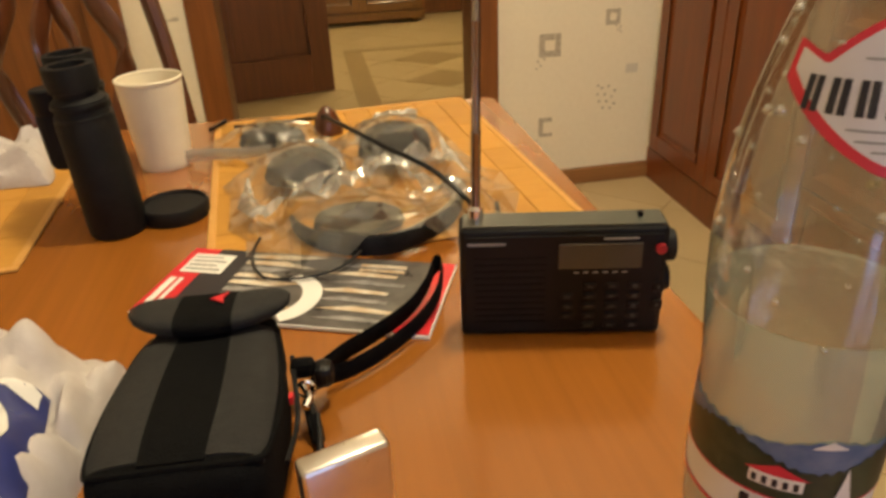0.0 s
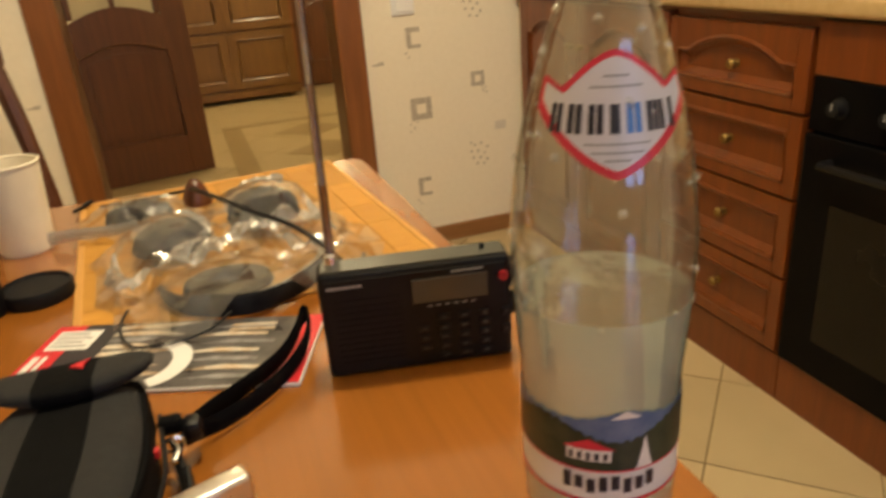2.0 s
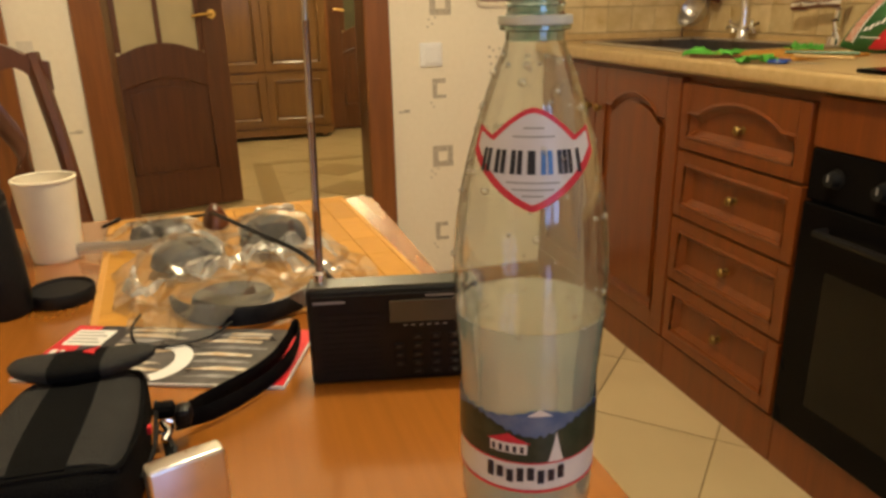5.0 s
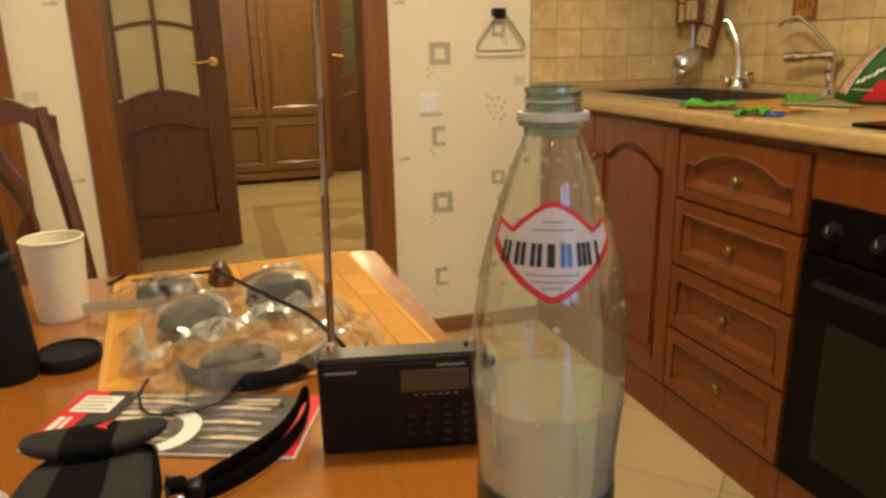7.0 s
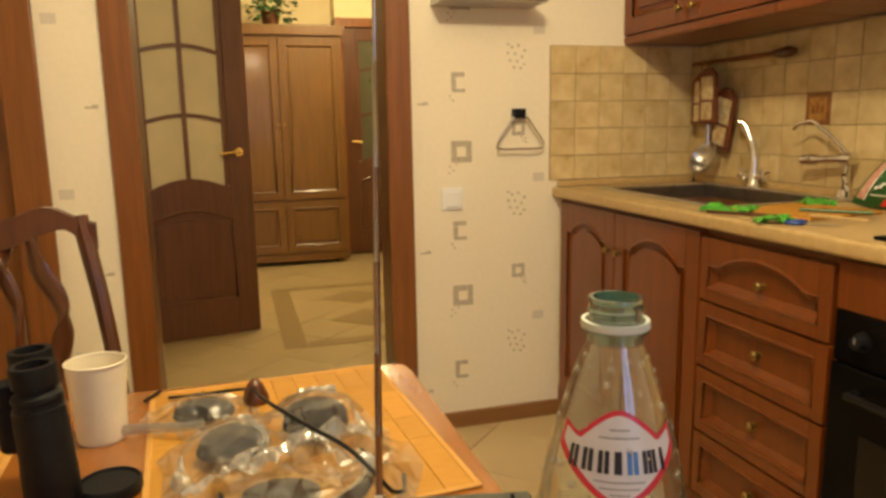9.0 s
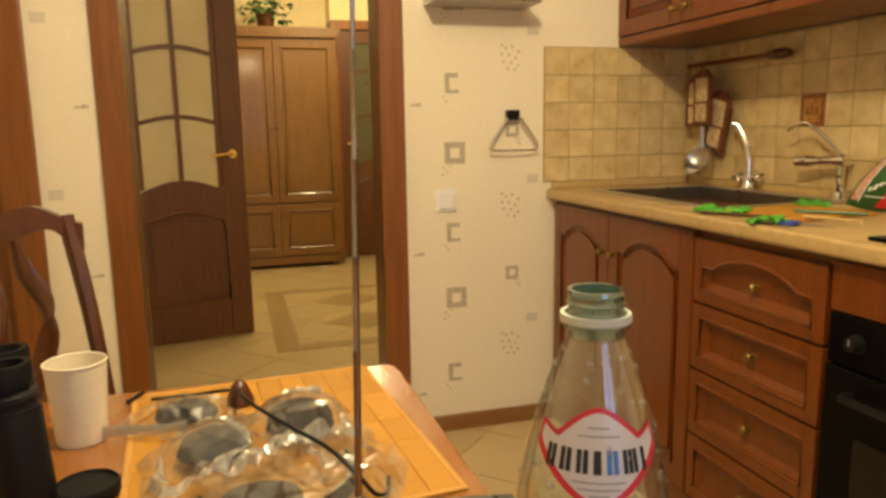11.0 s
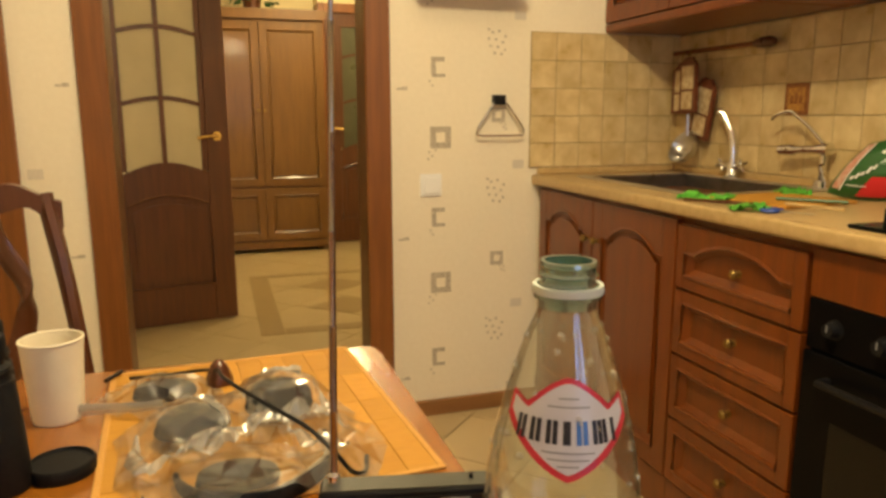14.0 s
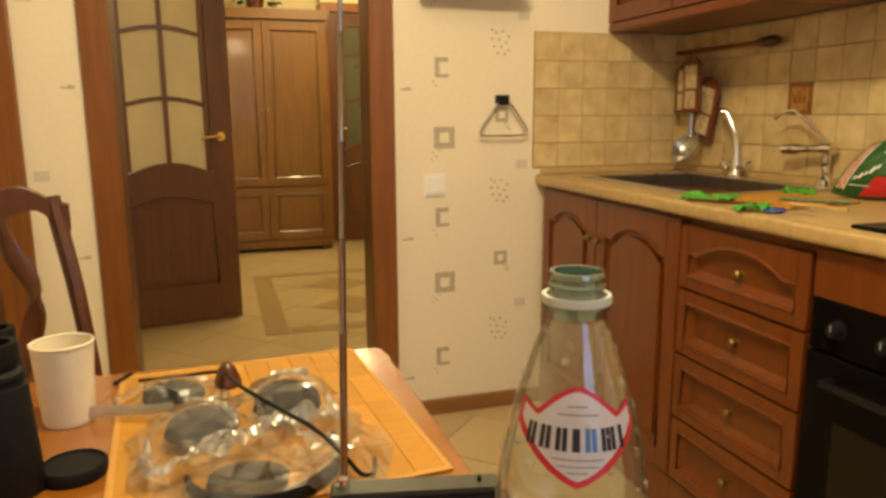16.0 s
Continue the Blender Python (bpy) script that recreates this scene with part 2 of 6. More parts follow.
def lathe(profile, seg=32, close=False):
    """Turns a profile of (radius, height) round the z axis."""
    b = bmesh.new()
    rings = []
    for r, z in profile:
        if r < 1e-6:
            rings.append([b.verts.new((0, 0, z))])
        else:
            rings.append([b.verts.new((r * math.cos(2 * math.pi * k / seg), r * math.sin(2 * math.pi * k / seg), z)) for k in range(seg)])
    for a, c in zip(rings, rings[1:]):
        for k in range(seg):
            j = (k + 1) % seg
            if len(a) == 1 and len(c) > 1:
                b.faces.new((a[0], c[j], c[k]))
            elif len(c) == 1 and len(a) > 1:
                b.faces.new((a[k], a[j], c[0]))
            elif len(a) > 1:
                b.faces.new((a[k], a[j], c[j], c[k]))
    return b


def extrude(pts, y0, y1, bevel=0.0):
    """A solid from an outline in x and z, between two depths in y."""
    b = bmesh.new()
    f = b.faces.new([b.verts.new((x, y0, z)) for x, z in pts])
    r = bmesh.ops.extrude_face_region(b, geom=[f])
    for v in r["geom"]:
        if isinstance(v, bmesh.types.BMVert):
            v.co.y = y1
    if bevel:
        bmesh.ops.bevel(b, geom=[e for e in b.edges if abs(e.verts[0].co.y - e.verts[1].co.y) < 1e-6 and e.verts[0].co.y == min(y0, y1)], offset=bevel, segments=2, affect="EDGES")
    bmesh.ops.triangulate(b, faces=[f for f in b.faces if len(f.verts) > 4])
    return b


def spline(pts, n=8):
    """A smooth line through points."""
    p = [Vector(q) for q in pts]
    p = [2 * p[0] - p[1], *p, 2 * p[-1] - p[-2]]
    out = []
    for a, b, c, d in zip(p, p[1:], p[2:], p[3:]):
        for k in range(n):
            t = k / n
            out.append(0.5 * (2 * b + (c - a) * t + (2 * a - 5 * b + 4 * c - d) * t * t + (3 * b - a - 3 * c + d) * t ** 3))
    return out + [p[-2]]


def tube(pts, r, seg=8, flat=None, closed=False):
    """A round rod, or a flat strap (flat = thickness), along points; r may be a list."""
    pts = [Vector(p) for p in pts]
    b = bmesh.new()
    rings = []
    for k, p in enumerate(pts):
        d = (pts[min(k + 1, len(pts) - 1)] - pts[max(k - 1, 0)]).normalized()
        if closed:
            d = (pts[(k + 1) % len(pts)] - pts[k - 1]).normalized()
        side = d.cross(Vector((0, 0, 1)))
        side = side.normalized() if side.length > 1e-3 else Vector((1, 0, 0))
        up = side.cross(d).normalized()
        rr = r[k] if isinstance(r, (list, tuple)) else r
        ru = rr if flat is None else flat
        rings.append([b.verts.new(p + side * (rr if flat is None else ru) * math.cos(2 * math.pi * j / seg) + up * rr * math.sin(2 * math.pi * j / seg)) for j in range(seg)])
    pairs = list(zip(rings, rings[1:])) + ([(rings[-1], rings[0])] if closed else [])
    for a, c in pairs:
        for j in range(seg):
            b.faces.new((a[j], a[(j + 1) % seg], c[(j + 1) % seg], c[j]))
    if not closed:
        b.faces.new(rings[0]), b.faces.new(rings[-1])
    return b


def flatpoly(pts, z0=0.0, z1=0.001):
    """A thin slab from an outline in x and y."""
    b = bmesh.new()
    f = b.faces.new([b.verts.new((x, y, z0)) for x, y in pts])
    r = bmesh.ops.extrude_face_region(b, geom=[f])
    for v in r["geom"]:
        if isinstance(v, bmesh.types.BMVert):
            v.co.z = z1
    return b


def cut(poly, x0, x1, y0, y1):
    """Clips an outline to a rectangle."""
    for axis, lim, sign in ((0, x0, 1), (0, x1, -1), (1, y0, 1), (1, y1, -1)):
        res = []
        for a, c in zip(poly, poly[1:] + poly[:1]):
            ia, ic = sign * (a[axis] - lim) >= 0, sign * (c[axis] - lim) >= 0
            if ia != ic:
                t = (lim - a[axis]) / (c[axis] - a[axis])
                p = (a[0] + t * (c[0] - a[0]), a[1] + t * (c[1] - a[1]))
            if ia and ic:
                res.append(c)
            elif ia:
                res.append(p)
            elif ic:
                res += [p, c]
        poly = res
        if len(poly) < 3:
            return []
    out = [p for k, p in enumerate(poly) if math.dist(p, poly[k - 1]) > 0.004]
    return out if len(out) > 2 else []


# ---- setting ----
NX0, NX1, EAST, NORTH = -1.6, 2.25, 2.25, 3.0
DOOR0, DOOR1, DOORH = 0.177, 0.985, 2.04


def setting(name, bm, material, label, category="wall"):
    return tagged(part(name, bm, material), label, category, kind="structure")


b = box(NX0, -0.95, NORTH, NORTH + 0.14, 0, 2.6)
box(-0.18, DOOR0 - 0.02, NORTH, NORTH + 0.14, 0, 2.6, bm=b)
box(DOOR1 + 0.02, EAST + 0.14, NORTH, NORTH + 0.14, 0, 2.6, bm=b)
box(DOOR0 - 0.02, DOOR1 + 0.02, NORTH, NORTH + 0.14, DOORH + 0.02, 2.6, bm=b)
box(-0.95, -0.18, NORTH, NORTH + 0.14, 2.06, 2.6, bm=b)
wall_north = setting("wall_north", b, M_PAPER, "cream wallpapered kitchen wall with small printed squares and dots")
setting("wall_east", box(EAST, EAST + 0.14, -1.2, NORTH, 0, 2.6), M_PAPER, "cream wallpapered wall behind the kitchen units")
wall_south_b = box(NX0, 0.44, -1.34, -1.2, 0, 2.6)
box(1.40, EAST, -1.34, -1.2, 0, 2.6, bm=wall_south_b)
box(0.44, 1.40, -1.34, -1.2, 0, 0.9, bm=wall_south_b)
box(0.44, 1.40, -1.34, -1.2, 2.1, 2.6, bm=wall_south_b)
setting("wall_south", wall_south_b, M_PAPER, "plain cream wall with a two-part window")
setting("wall_west", box(NX0 - 0.14, NX0, -1.34, NORTH + 0.14, 0, 2.6), M_PAPER, "plain cream wallpapered wall")
setting("ceiling", box(NX0 - 0.14, EAST + 0.14, -1.34, NORTH + 0.14, 2.6, 2.7), M_CEIL, "plain white painted ceiling", "ceiling")
# hall beyond the doorway
setting("wall_hall_west", box(-0.26, -0.12, NORTH + 0.14, 7.2, 0, 2.6), M_PAPER, "plain cream hall wall")
setting("wall_hall_east", box(2.2, 2.34, NORTH + 0.14, 7.2, 0, 2.6), M_PAPER, "plain cream hall wall")
M_HALL = mat("hall_wall_paint", (0.78, 0.68, 0.42), 0.8, color2=(0.72, 0.62, 0.37), scale=5, bump=0.2, fine=150)
setting("wall_hall_north", box(-0.26, 2.34, 7.2, 7.34, 0, 2.6), M_HALL, "pale yellow hall wall above the wardrobe")
setting("ceiling_hall", box(-0.26, 2.34, NORTH + 0.14, 7.34, 2.6, 2.7), M_CEIL, "plain white hall ceiling", "ceiling")
floor = setting("floor", box(NX0, EAST, -1.2, NORTH, -0.1, -0.006), M_GROUT, "beige kitchen floor of diagonal ceramic tiles", "floor")
hall_floor = setting("floor_hall", box(-0.12, 2.2, NORTH, 7.2, -0.1, -0.003), mat("hall_grout", (0.42, 0.32, 0.17), 0.8, color2=(0.38, 0.29, 0.15), scale=30), "beige hall floor with a darker inlaid border", "floor")

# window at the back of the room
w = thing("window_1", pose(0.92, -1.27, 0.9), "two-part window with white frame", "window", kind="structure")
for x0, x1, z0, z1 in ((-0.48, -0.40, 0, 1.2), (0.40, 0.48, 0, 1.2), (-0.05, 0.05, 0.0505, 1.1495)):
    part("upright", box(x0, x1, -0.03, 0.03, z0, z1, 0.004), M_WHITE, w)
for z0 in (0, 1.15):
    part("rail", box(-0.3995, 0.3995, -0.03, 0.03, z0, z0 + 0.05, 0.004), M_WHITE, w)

# door casings
def casing(x0, x1, top, wide, name, inner=True):
    t = thing(name, pose(0, NORTH, 0), "reddish-brown wooden door casing round the doorway", "door frame", kind="structure")
    for a, c in ((x0 - wide, x0), (x1, x1 + wide)):
        bb = box(a, c, -0.022, 0, 0, top + wide, 0.006)
        part("upright", bb, M_CASE, t)
    part("head", box(x0, x1, -0.0215, 0, top, top + wide, 0.006), M_CASE, t)
    for a, c in ((x0 - 0.02, x0), (x1, x1 + 0.02)):
        part("jamb", box(a, c, 0.001, 0.15, 0, top, 0.003), M_DOOR, t)
    part("jamb_head", box(x0, x1, 0.001, 0.15, top, top + 0.019, 0.003), M_DOOR, t)
    return t


casing(DOOR0, DOOR1, DOORH, 0.088, "door_frame")
casing(-0.95 + 0.02, -0.20, 2.04, 0.105, "door_frame")
d = thing("door_1", pose(-0.93, NORTH + 0.05, 0.006), "closed reddish-brown wooden pantry door", "door", kind="structure")
part("door_leaf", box(0, 0.73, 0, 0.04, 0, 2.03, 0.003), M_CASE, d)
part("door_panel", box(0.12, 0.61, -0.008, 0.0, 0.2, 0.8, 0.006), M_CASE, d)
part("door_panel", box(0.12, 0.61, -0.008, 0.0, 0.95, 1.9, 0.006), M_CASE, d)
for x0, x1 in ((-1.6, -1.035), (-0.093, 0.087), (1.075, 1.70)):
    setting("baseboard", box(x0, x1, NORTH - 0.016, NORTH, 0, 0.062, 0.004), M_SKIRT, "narrow brown wooden skirting board", "skirting board")


# ---- panelled doors ----
def arch_pts(u0, u1, v, rise, n=18):
    """The lower line of a cathedral rail: flat shoulders and a round rise."""
    out = []
    for k in range(n + 1):
        s = k / n
        q = min(1, max(0, (s - 0.12) / 0.76))
        lift = math.sin(math.pi * q) ** 0.7 if 0 < q < 1 else 0
        out.append((u0 + s * (u1 - u0), v + rise * lift))
    return out


def panel_door(parent, u0, v0, u1, v1, material, rise=0.0, edge=0.06, name="door", thick=0.022, field=True, slope=0.016, depth=0.014):
    """Framed door or drawer front, facing -y: frame, sunk raised panel and bead."""
    e = edge
    top = v1 - e - rise
    line = arch_pts(u0 + e, u1 - e, top, rise)
    door = part(name, extrude([(u0 + e, v0 + e), *line, (u1 - e, v0 + e)], -thick + depth, -0.001), material, parent)
    part("stile", box(u0, u0 + e, -thick, 0, v0, v1, 0.003), material, door)
    part("stile", box(u1 - e, u1, -thick, 0, v0, v1, 0.003), material, door)
    part("rail", box(u0 + e, u1 - e, -thick + 0.0006, 0, v0, v0 + e, 0.002), material, door)
    part("top_rail", extrude([(u0 + e, v1), *line, (u1 - e, v1)], -thick + 0.0006, 0, 0), material, door)
    # bead and sloping moulding round the opening
    loop = [(x, z) for x, z in line] + [(u1 - e, v0 + e), (u0 + e, v0 + e)]
    part("bead", tube([(x, -thick + 0.002, z) for x, z in loop], 0.0055, 6, closed=True), material, door, smooth=True)
    g = slope
    inner = [(max(u0 + e + g, min(u1 - e - g, x)), z - g) for x, z in line] + [(u1 - e - g, v0 + e + g), (u0 + e + g, v0 + e + g)]
    mb = bmesh.new()
    ra = [mb.verts.new((x, -thick + 0.004, z)) for x, z in loop]
    rb = [mb.verts.new((x, -thick + depth, z)) for x, z in inner]
    for k in range(len(ra)):
        j = (k + 1) % len(ra)
        if (rb[k].co - rb[j].co).length > 1e-6:
            mb.faces.new((ra[k], ra[j], rb[j], rb[k]))
        else:
            mb.faces.new((ra[k], ra[j], rb[j]))
    part("moulding", mb, material, door)
    if field:
        h = g + 0.012
        inn = [(max(u0 + e + h, min(u1 - e - h, x)), z - h) for x, z in line]
        part("raised_field", extrude([(u0 + e + h, v0 + e + h), *inn, (u1 - e - h, v0 + e + h)], -thick + 0.004, -thick + depth - 0.0002, 0.004), material, door)
    return door


def knob(parent, x, z, y=-0.02):
    b = lathe([(0.0, 0.026), (0.008, 0.025), (0.0125, 0.020), (0.012, 0.015), (0.006, 0.011), (0.005, 0.004), (0.010, 0.001), (0.010, -0.001)], 14)
    bmesh.ops.transform(b, matrix=pose(x, y, z, 90, 0, 0), verts=b.verts)
    return part("knob", b, M_ABRASS, parent, "aged brass knob", True)


# ---- kitchen units along the east wall ----
def east(y, z=0.0, x=1.665):
    """Local x runs towards the room's south, local -y faces the room."""
    return pose(x, y, z, 0, 0, -90)


def base_unit(y_from, width, label):
    t = thing("base_cabinet", east(y_from), label, "cabinet", "kitchen units")
    part("body", box(0.001, width - 0.001, 0, 0.56, 0.0, 0.872), M_KITCH, t)
    part("plinth", box(0.001, width - 0.001, -0.012, -0.001, 0, 0.115), M_KITCH, t)
    return t


t = base_unit(2.998, 0.886, "reddish-brown wooden sink cabinet with two arched doors")
d = panel_door(t, 0.03, 0.125, 0.433, 0.862, M_KITCH, 0.045)
knob(d, 0.405, 0.735)
d = panel_door(t, 0.437, 0.125, 0.882, 0.862, M_KITCH, 0.05)
knob(d, 0.468, 0.735)
t = base_unit(2.112, 0.452, "reddish-brown wooden cabinet with four drawers")
for v0, v1, rise in ((0.683, 0.852, 0.04), (0.500, 0.676, 0), (0.316, 0.493, 0), (0.128, 0.309, 0)):
    d = panel_door(t, 0.006, v0, 0.446, v1, M_KITCH, rise, 0.034, "drawer_front", 0.024, False, 0.02, 0.019)
    knob(d, 0.226, (v0 + v1) / 2 - (0.008 if rise else 0), -0.005)
t = thing("built_in_oven", east(1.658), "black glass built-in oven under a wooden rail", "oven", "kitchen units")
part("body", box(0.002, 0.598, 0, 0.56, 0.12, 0.872), M_BLACK, t)
part("plinth", box(0.001, 0.599, -0.012, 0.5, 0, 0.118), M_KITCH, t)
part("rail", box(0.002, 0.598, -0.02, -0.001, 0.765, 0.868, 0.003), M_KITCH, t, "wooden rail above the oven")
part("control_panel", box(0.004, 0.596, -0.02, -0.001, 0.655, 0.763, 0.003), M_OVEN, t)
dr = part("oven_door", box(0.004, 0.596, -0.026, -0.001, 0.125, 0.652, 0.005), M_OVEN, t)
part("window", box(0.09, 0.51, -0.0275, -0.0262, 0.21, 0.52, 0.0003), mat("oven_window", (0.006, 0.005, 0.004), 0.12, color2=(0.010, 0.008, 0.006), scale=6, spec=0.2), dr)
part("handle", tube([(0.08, -0.03, 0.605), (0.08, -0.06, 0.605), (0.52, -0.06, 0.605), (0.52, -0.03, 0.605)], 0.008, 8), M_BLACK, dr, smooth=True)
for x in (0.075, 0.19, 0.30, 0.41, 0.52):
    kb = lathe([(0, 0.022), (0.014, 0.022), (0.017, 0.004), (0.021, 0.003), (0.021, 0)], 20)
    bmesh.ops.transform(kb, matrix=pose(x, -0.02, 0.71, 90, 0, 0), verts=kb.verts)
    k = part("control_knob", kb, M_RUBBER, t, smooth=True)
    part("pointer", box(x - 0.0015, x + 0.0015, -0.0432, -0.0421, 0.708, 0.722), M_MARK, k)
t = base_unit(1.056, 0.9, "reddish-brown wooden cabinet with two doors")
knob(panel_door(t, 0.006, 0.125, 0.446, 0.862, M_KITCH, 0.045), 0.41, 0.735)
knob(panel_door(t, 0.45, 0.125, 0.894, 0.862, M_KITCH, 0.045), 0.48, 0.735)

# worktop with the sink's opening
b = bmesh.new()
SX0, SX1, SY0, SY1 = 1.745, 2.165, 2.16, 2.80
for r in ((1.635, SX0, 0.15, 2.998), (SX1, 2.248, 0.15, 2.998), (SX0, SX1, 0.15, SY0), (SX0, SX1, SY1, 2.998)):
    box(r[0], r[1], r[2], r[3], 0.875, 0.915, bm=b)
bmesh.ops.remove_doubles(b, verts=b.verts, dist=1e-5)
t = thing("worktop", pose(0, 0, 0), "beige mottled laminate worktop with rounded front edge", "worktop")
part("slab", b, M_WORK, t)
part("front_edge", box(1.619, 1.6347, 0.15, 2.998, 0.8775, 0.9148, 0.009, 4), M_WORK, t, smooth=True)
tagged(part("upstand", box(2.232, 2.2475, 0.15, 2.98, 0.9155, 0.94, 0.004), M_WORK), "narrow beige sealing strip behind the worktop", "trim", kind="structure")
tagged(part("upstand", box(1.64, 2.2315, 2.982, 2.9975, 0.9155, 0.94, 0.004), M_WORK), "narrow beige sealing strip behind the worktop", "trim", kind="structure")

t = thing("kitchen_sink", pose(0, 0, 0.915), "brushed steel inset sink with rim", "sink")
rim = bmesh.new()
for r in ((SX0 - 0.025, SX0 + 0.006, SY0 - 0.025, SY1 + 0.025), (SX1 - 0.006, SX1 + 0.025, SY0 - 0.025, SY1 + 0.025), (SX0 + 0.006, SX1 - 0.006, SY0 - 0.025, SY0 + 0.006), (SX0 + 0.006, SX1 - 0.006, SY1 - 0.006, SY1 + 0.025)):
    box(r[0], r[1], r[2], r[3], 0.0005, 0.007, 0.002, bm=rim)
part("rim", rim, M_STEEL, t)
bowl = bmesh.new()
for r in ((SX0, SX0 + 0.004, SY0, SY1, -0.16, 0), (SX1 - 0.004, SX1, SY0, SY1, -0.16, 0), (SX0, SX1, SY0, SY0 + 0.004, -0.16, 0), (SX0, SX1, SY1 - 0.004, SY1, -0.16, 0), (SX0, SX1, SY0, SY1, -0.164, -0.16)):
    box(*r, bm=bowl)
part("bowl", bowl, M_BOWLSHADE, t)

t = thing("sink_tap", pose(2.205, 2.60, 0.915), "chrome two-handle kitchen tap with tall curved spout", "tap")
part("base", lathe([(0.0, 0.0), (0.026, 0.0), (0.026, 0.01), (0.018, 0.02), (0.016, 0.06), (0.0, 0.062)], 20), M_CHROME, t, smooth=True)
part("spout", tube(spline([(0, 0, 0.055), (0.002, 0.004, 0.10), (0.002, 0.014, 0.15), (-0.004, 0.032, 0.19), (-0.010, 0.048, 0.220), (-0.018, 0.058, 0.230), (-0.026, 0.064, 0.228)], 8), 0.0130, 12), M_CHROME, t, smooth=True)
for s in (-1, 1):
    h = part("handle", tube([(0, s * 0.012, 0.04), (-0.005, s * 0.052, 0.05)], [0.011, 0.009], 10), M_CHROME, t, smooth=True)
    for k in range(4):
        a = k * math.pi / 2 + 0.4
        part("spoke", tube([(-0.004, s * 0.05, 0.05), (-0.004 + 0.022 * math.cos(a), s * 0.054, 0.05 + 0.022 * math.sin(a))], [0.005, 0.006], 8), M_CHROME, h, smooth=True)
t = thing("filter_tap", pose(2.2, 2.20, 0.915), "slim chrome water filter tap on a bracket", "tap")
part("base", lathe([(0, 0), (0.02, 0), (0.018, 0.02), (0.010, 0.03), (0.010, 0.10), (0.014, 0.105), (0.014, 0.135), (0, 0.137)], 16), M_CHROME, t, smooth=True)
part("spout", tube(spline([(0, 0, 0.13), (-0.01, 0.05, 0.18), (-0.02, 0.095, 0.216), (-0.022, 0.122, 0.230), (-0.026, 0.165, 0.222), (-0.028, 0.190, 0.206)], 6), 0.0055, 8), M_CHROME, t, smooth=True)
part("valve", tube([(0, -0.02, 0.12), (0, 0.008, 0.12), (-0.008, 0.03, 0.118), (-0.016, 0.09, 0.115), (-0.018, 0.10, 0.114), (-0.022, 0.15, 0.112)], [0.019, 0.019, 0.012, 0.012, 0.018, 0.016], 12), M_CHROME, t, smooth=True)
part("lever", tube([(-0.01, -0.02, 0.03), (-0.04, -0.03, 0.075)], [0.010, 0.007], 8), M_CHROME, t, smooth=True)
part("collar", lathe([(0, 0), (0.024, 0.002), (0.022, 0.028), (0, 0.03)], 12), M_CHROME, t, smooth=True)

# hob
t = thing("gas_hob", pose(1.66, 1.02, 0.9155), "black glass hob with cast-iron pan support", "hob")
part("plate", box(0, 0.5, 0, 0.575, 0, 0.008, 0.003), M_OVEN, t)
for yy in (0.15, 0.42):
    g = tube([(0.06, yy - 0.12, 0.035), (0.06, yy + 0.12, 0.035), (0.44, yy + 0.12, 0.035), (0.44, yy - 0.12, 0.035)], 0.006, 6, closed=True)
    for xx in (0.12, 0.25, 0.38):
        merge(g, tube([(xx, yy - 0.12, 0.035), (xx, yy + 0.12, 0.035)], 0.005, 6))
    for xx in (0.06, 0.44):
        for s in (-0.12, 0.12):
            merge(g, tube([(xx, yy + s, 0.006), (xx, yy + s, 0.035)], 0.005, 6))
    part("pan_support", g, M_RUBBER, t)
    for xx in (0.15, 0.35):
        bb = lathe([(0, 0.024), (0.035, 0.022), (0.04, 0.008)], 18)
        bmesh.ops.translate(bb, vec=(xx, yy, 0), verts=bb.verts)
        part("burner", bb, M_RUBBER, t, smooth=True)

# wall cabinets
def wall_unit(y_from, width, label):
    t = thing("wall_cabinet", east(y_from, 1.44, 1.93), label, "cabinet", "kitchen units")
    part("body", box(0.001, width - 0.001, 0, 0.315, 0.03, 0.78), M_KITCH, t)
    part("cornice", box(0.001, width - 0.001, -0.02, 0.315, 0.0, 0.029, 0.006), M_KITCH, t)
    n = 2
    for k in range(n):
        d = panel_door(t, k * width / n + 0.003, 0.034, (k + 1) * width / n - 0.003, 0.775, M_KITCH, 0.045)
        kb = (k + 1) * width / n - 0.035 if k == 0 else k * width / n + 0.035
        knob(d, kb, 0.08)
    return t


for y0, wd in ((2.995, 0.8), (2.193, 0.8), (1.391, 0.8)):
    wall_unit(y0, wd, "reddish-brown wooden wall cabinet with arched doors")

# utensil rail with boards and ladle on the tiled wall
t = thing("utensil_rail", pose(2.235, 0, 0), "dark wall rail with end knob for utensils", "rail")
part("rod", tube([(-0.03, 2.97, 1.368), (-0.03, 2.47, 1.368)], 0.008, 10), M_KITCH, t, smooth=True)
part("end_knob", tube([(-0.03, 2.53, 1.368), (-0.03, 2.50, 1.368), (-0.03, 2.46, 1.368), (-0.03, 2.44, 1.368)], [0.012, 0.018, 0.018, 0.01], 12), M_CHAIR, t, smooth=True)
for y in (2.93, 2.50):
    part("bracket", tube([(-0.001, y, 1.368), (-0.03, y, 1.368)], 0.007, 8), M_CHAIR, t)
part("hook", tube([(-0.03, 2.9, 1.377), (-0.045, 2.9, 1.353), (-0.045, 2.9, 1.33), (-0.03, 2.9, 1.32)], 0.004, 6), M_ABRASS, t)
part("hook", tube([(-0.03, 2.86, 1.377), (-0.045, 2.86, 1.353), (-0.045, 2.86, 1.33), (-0.03, 2.86, 1.32)], 0.004, 6), M_ABRASS, t)
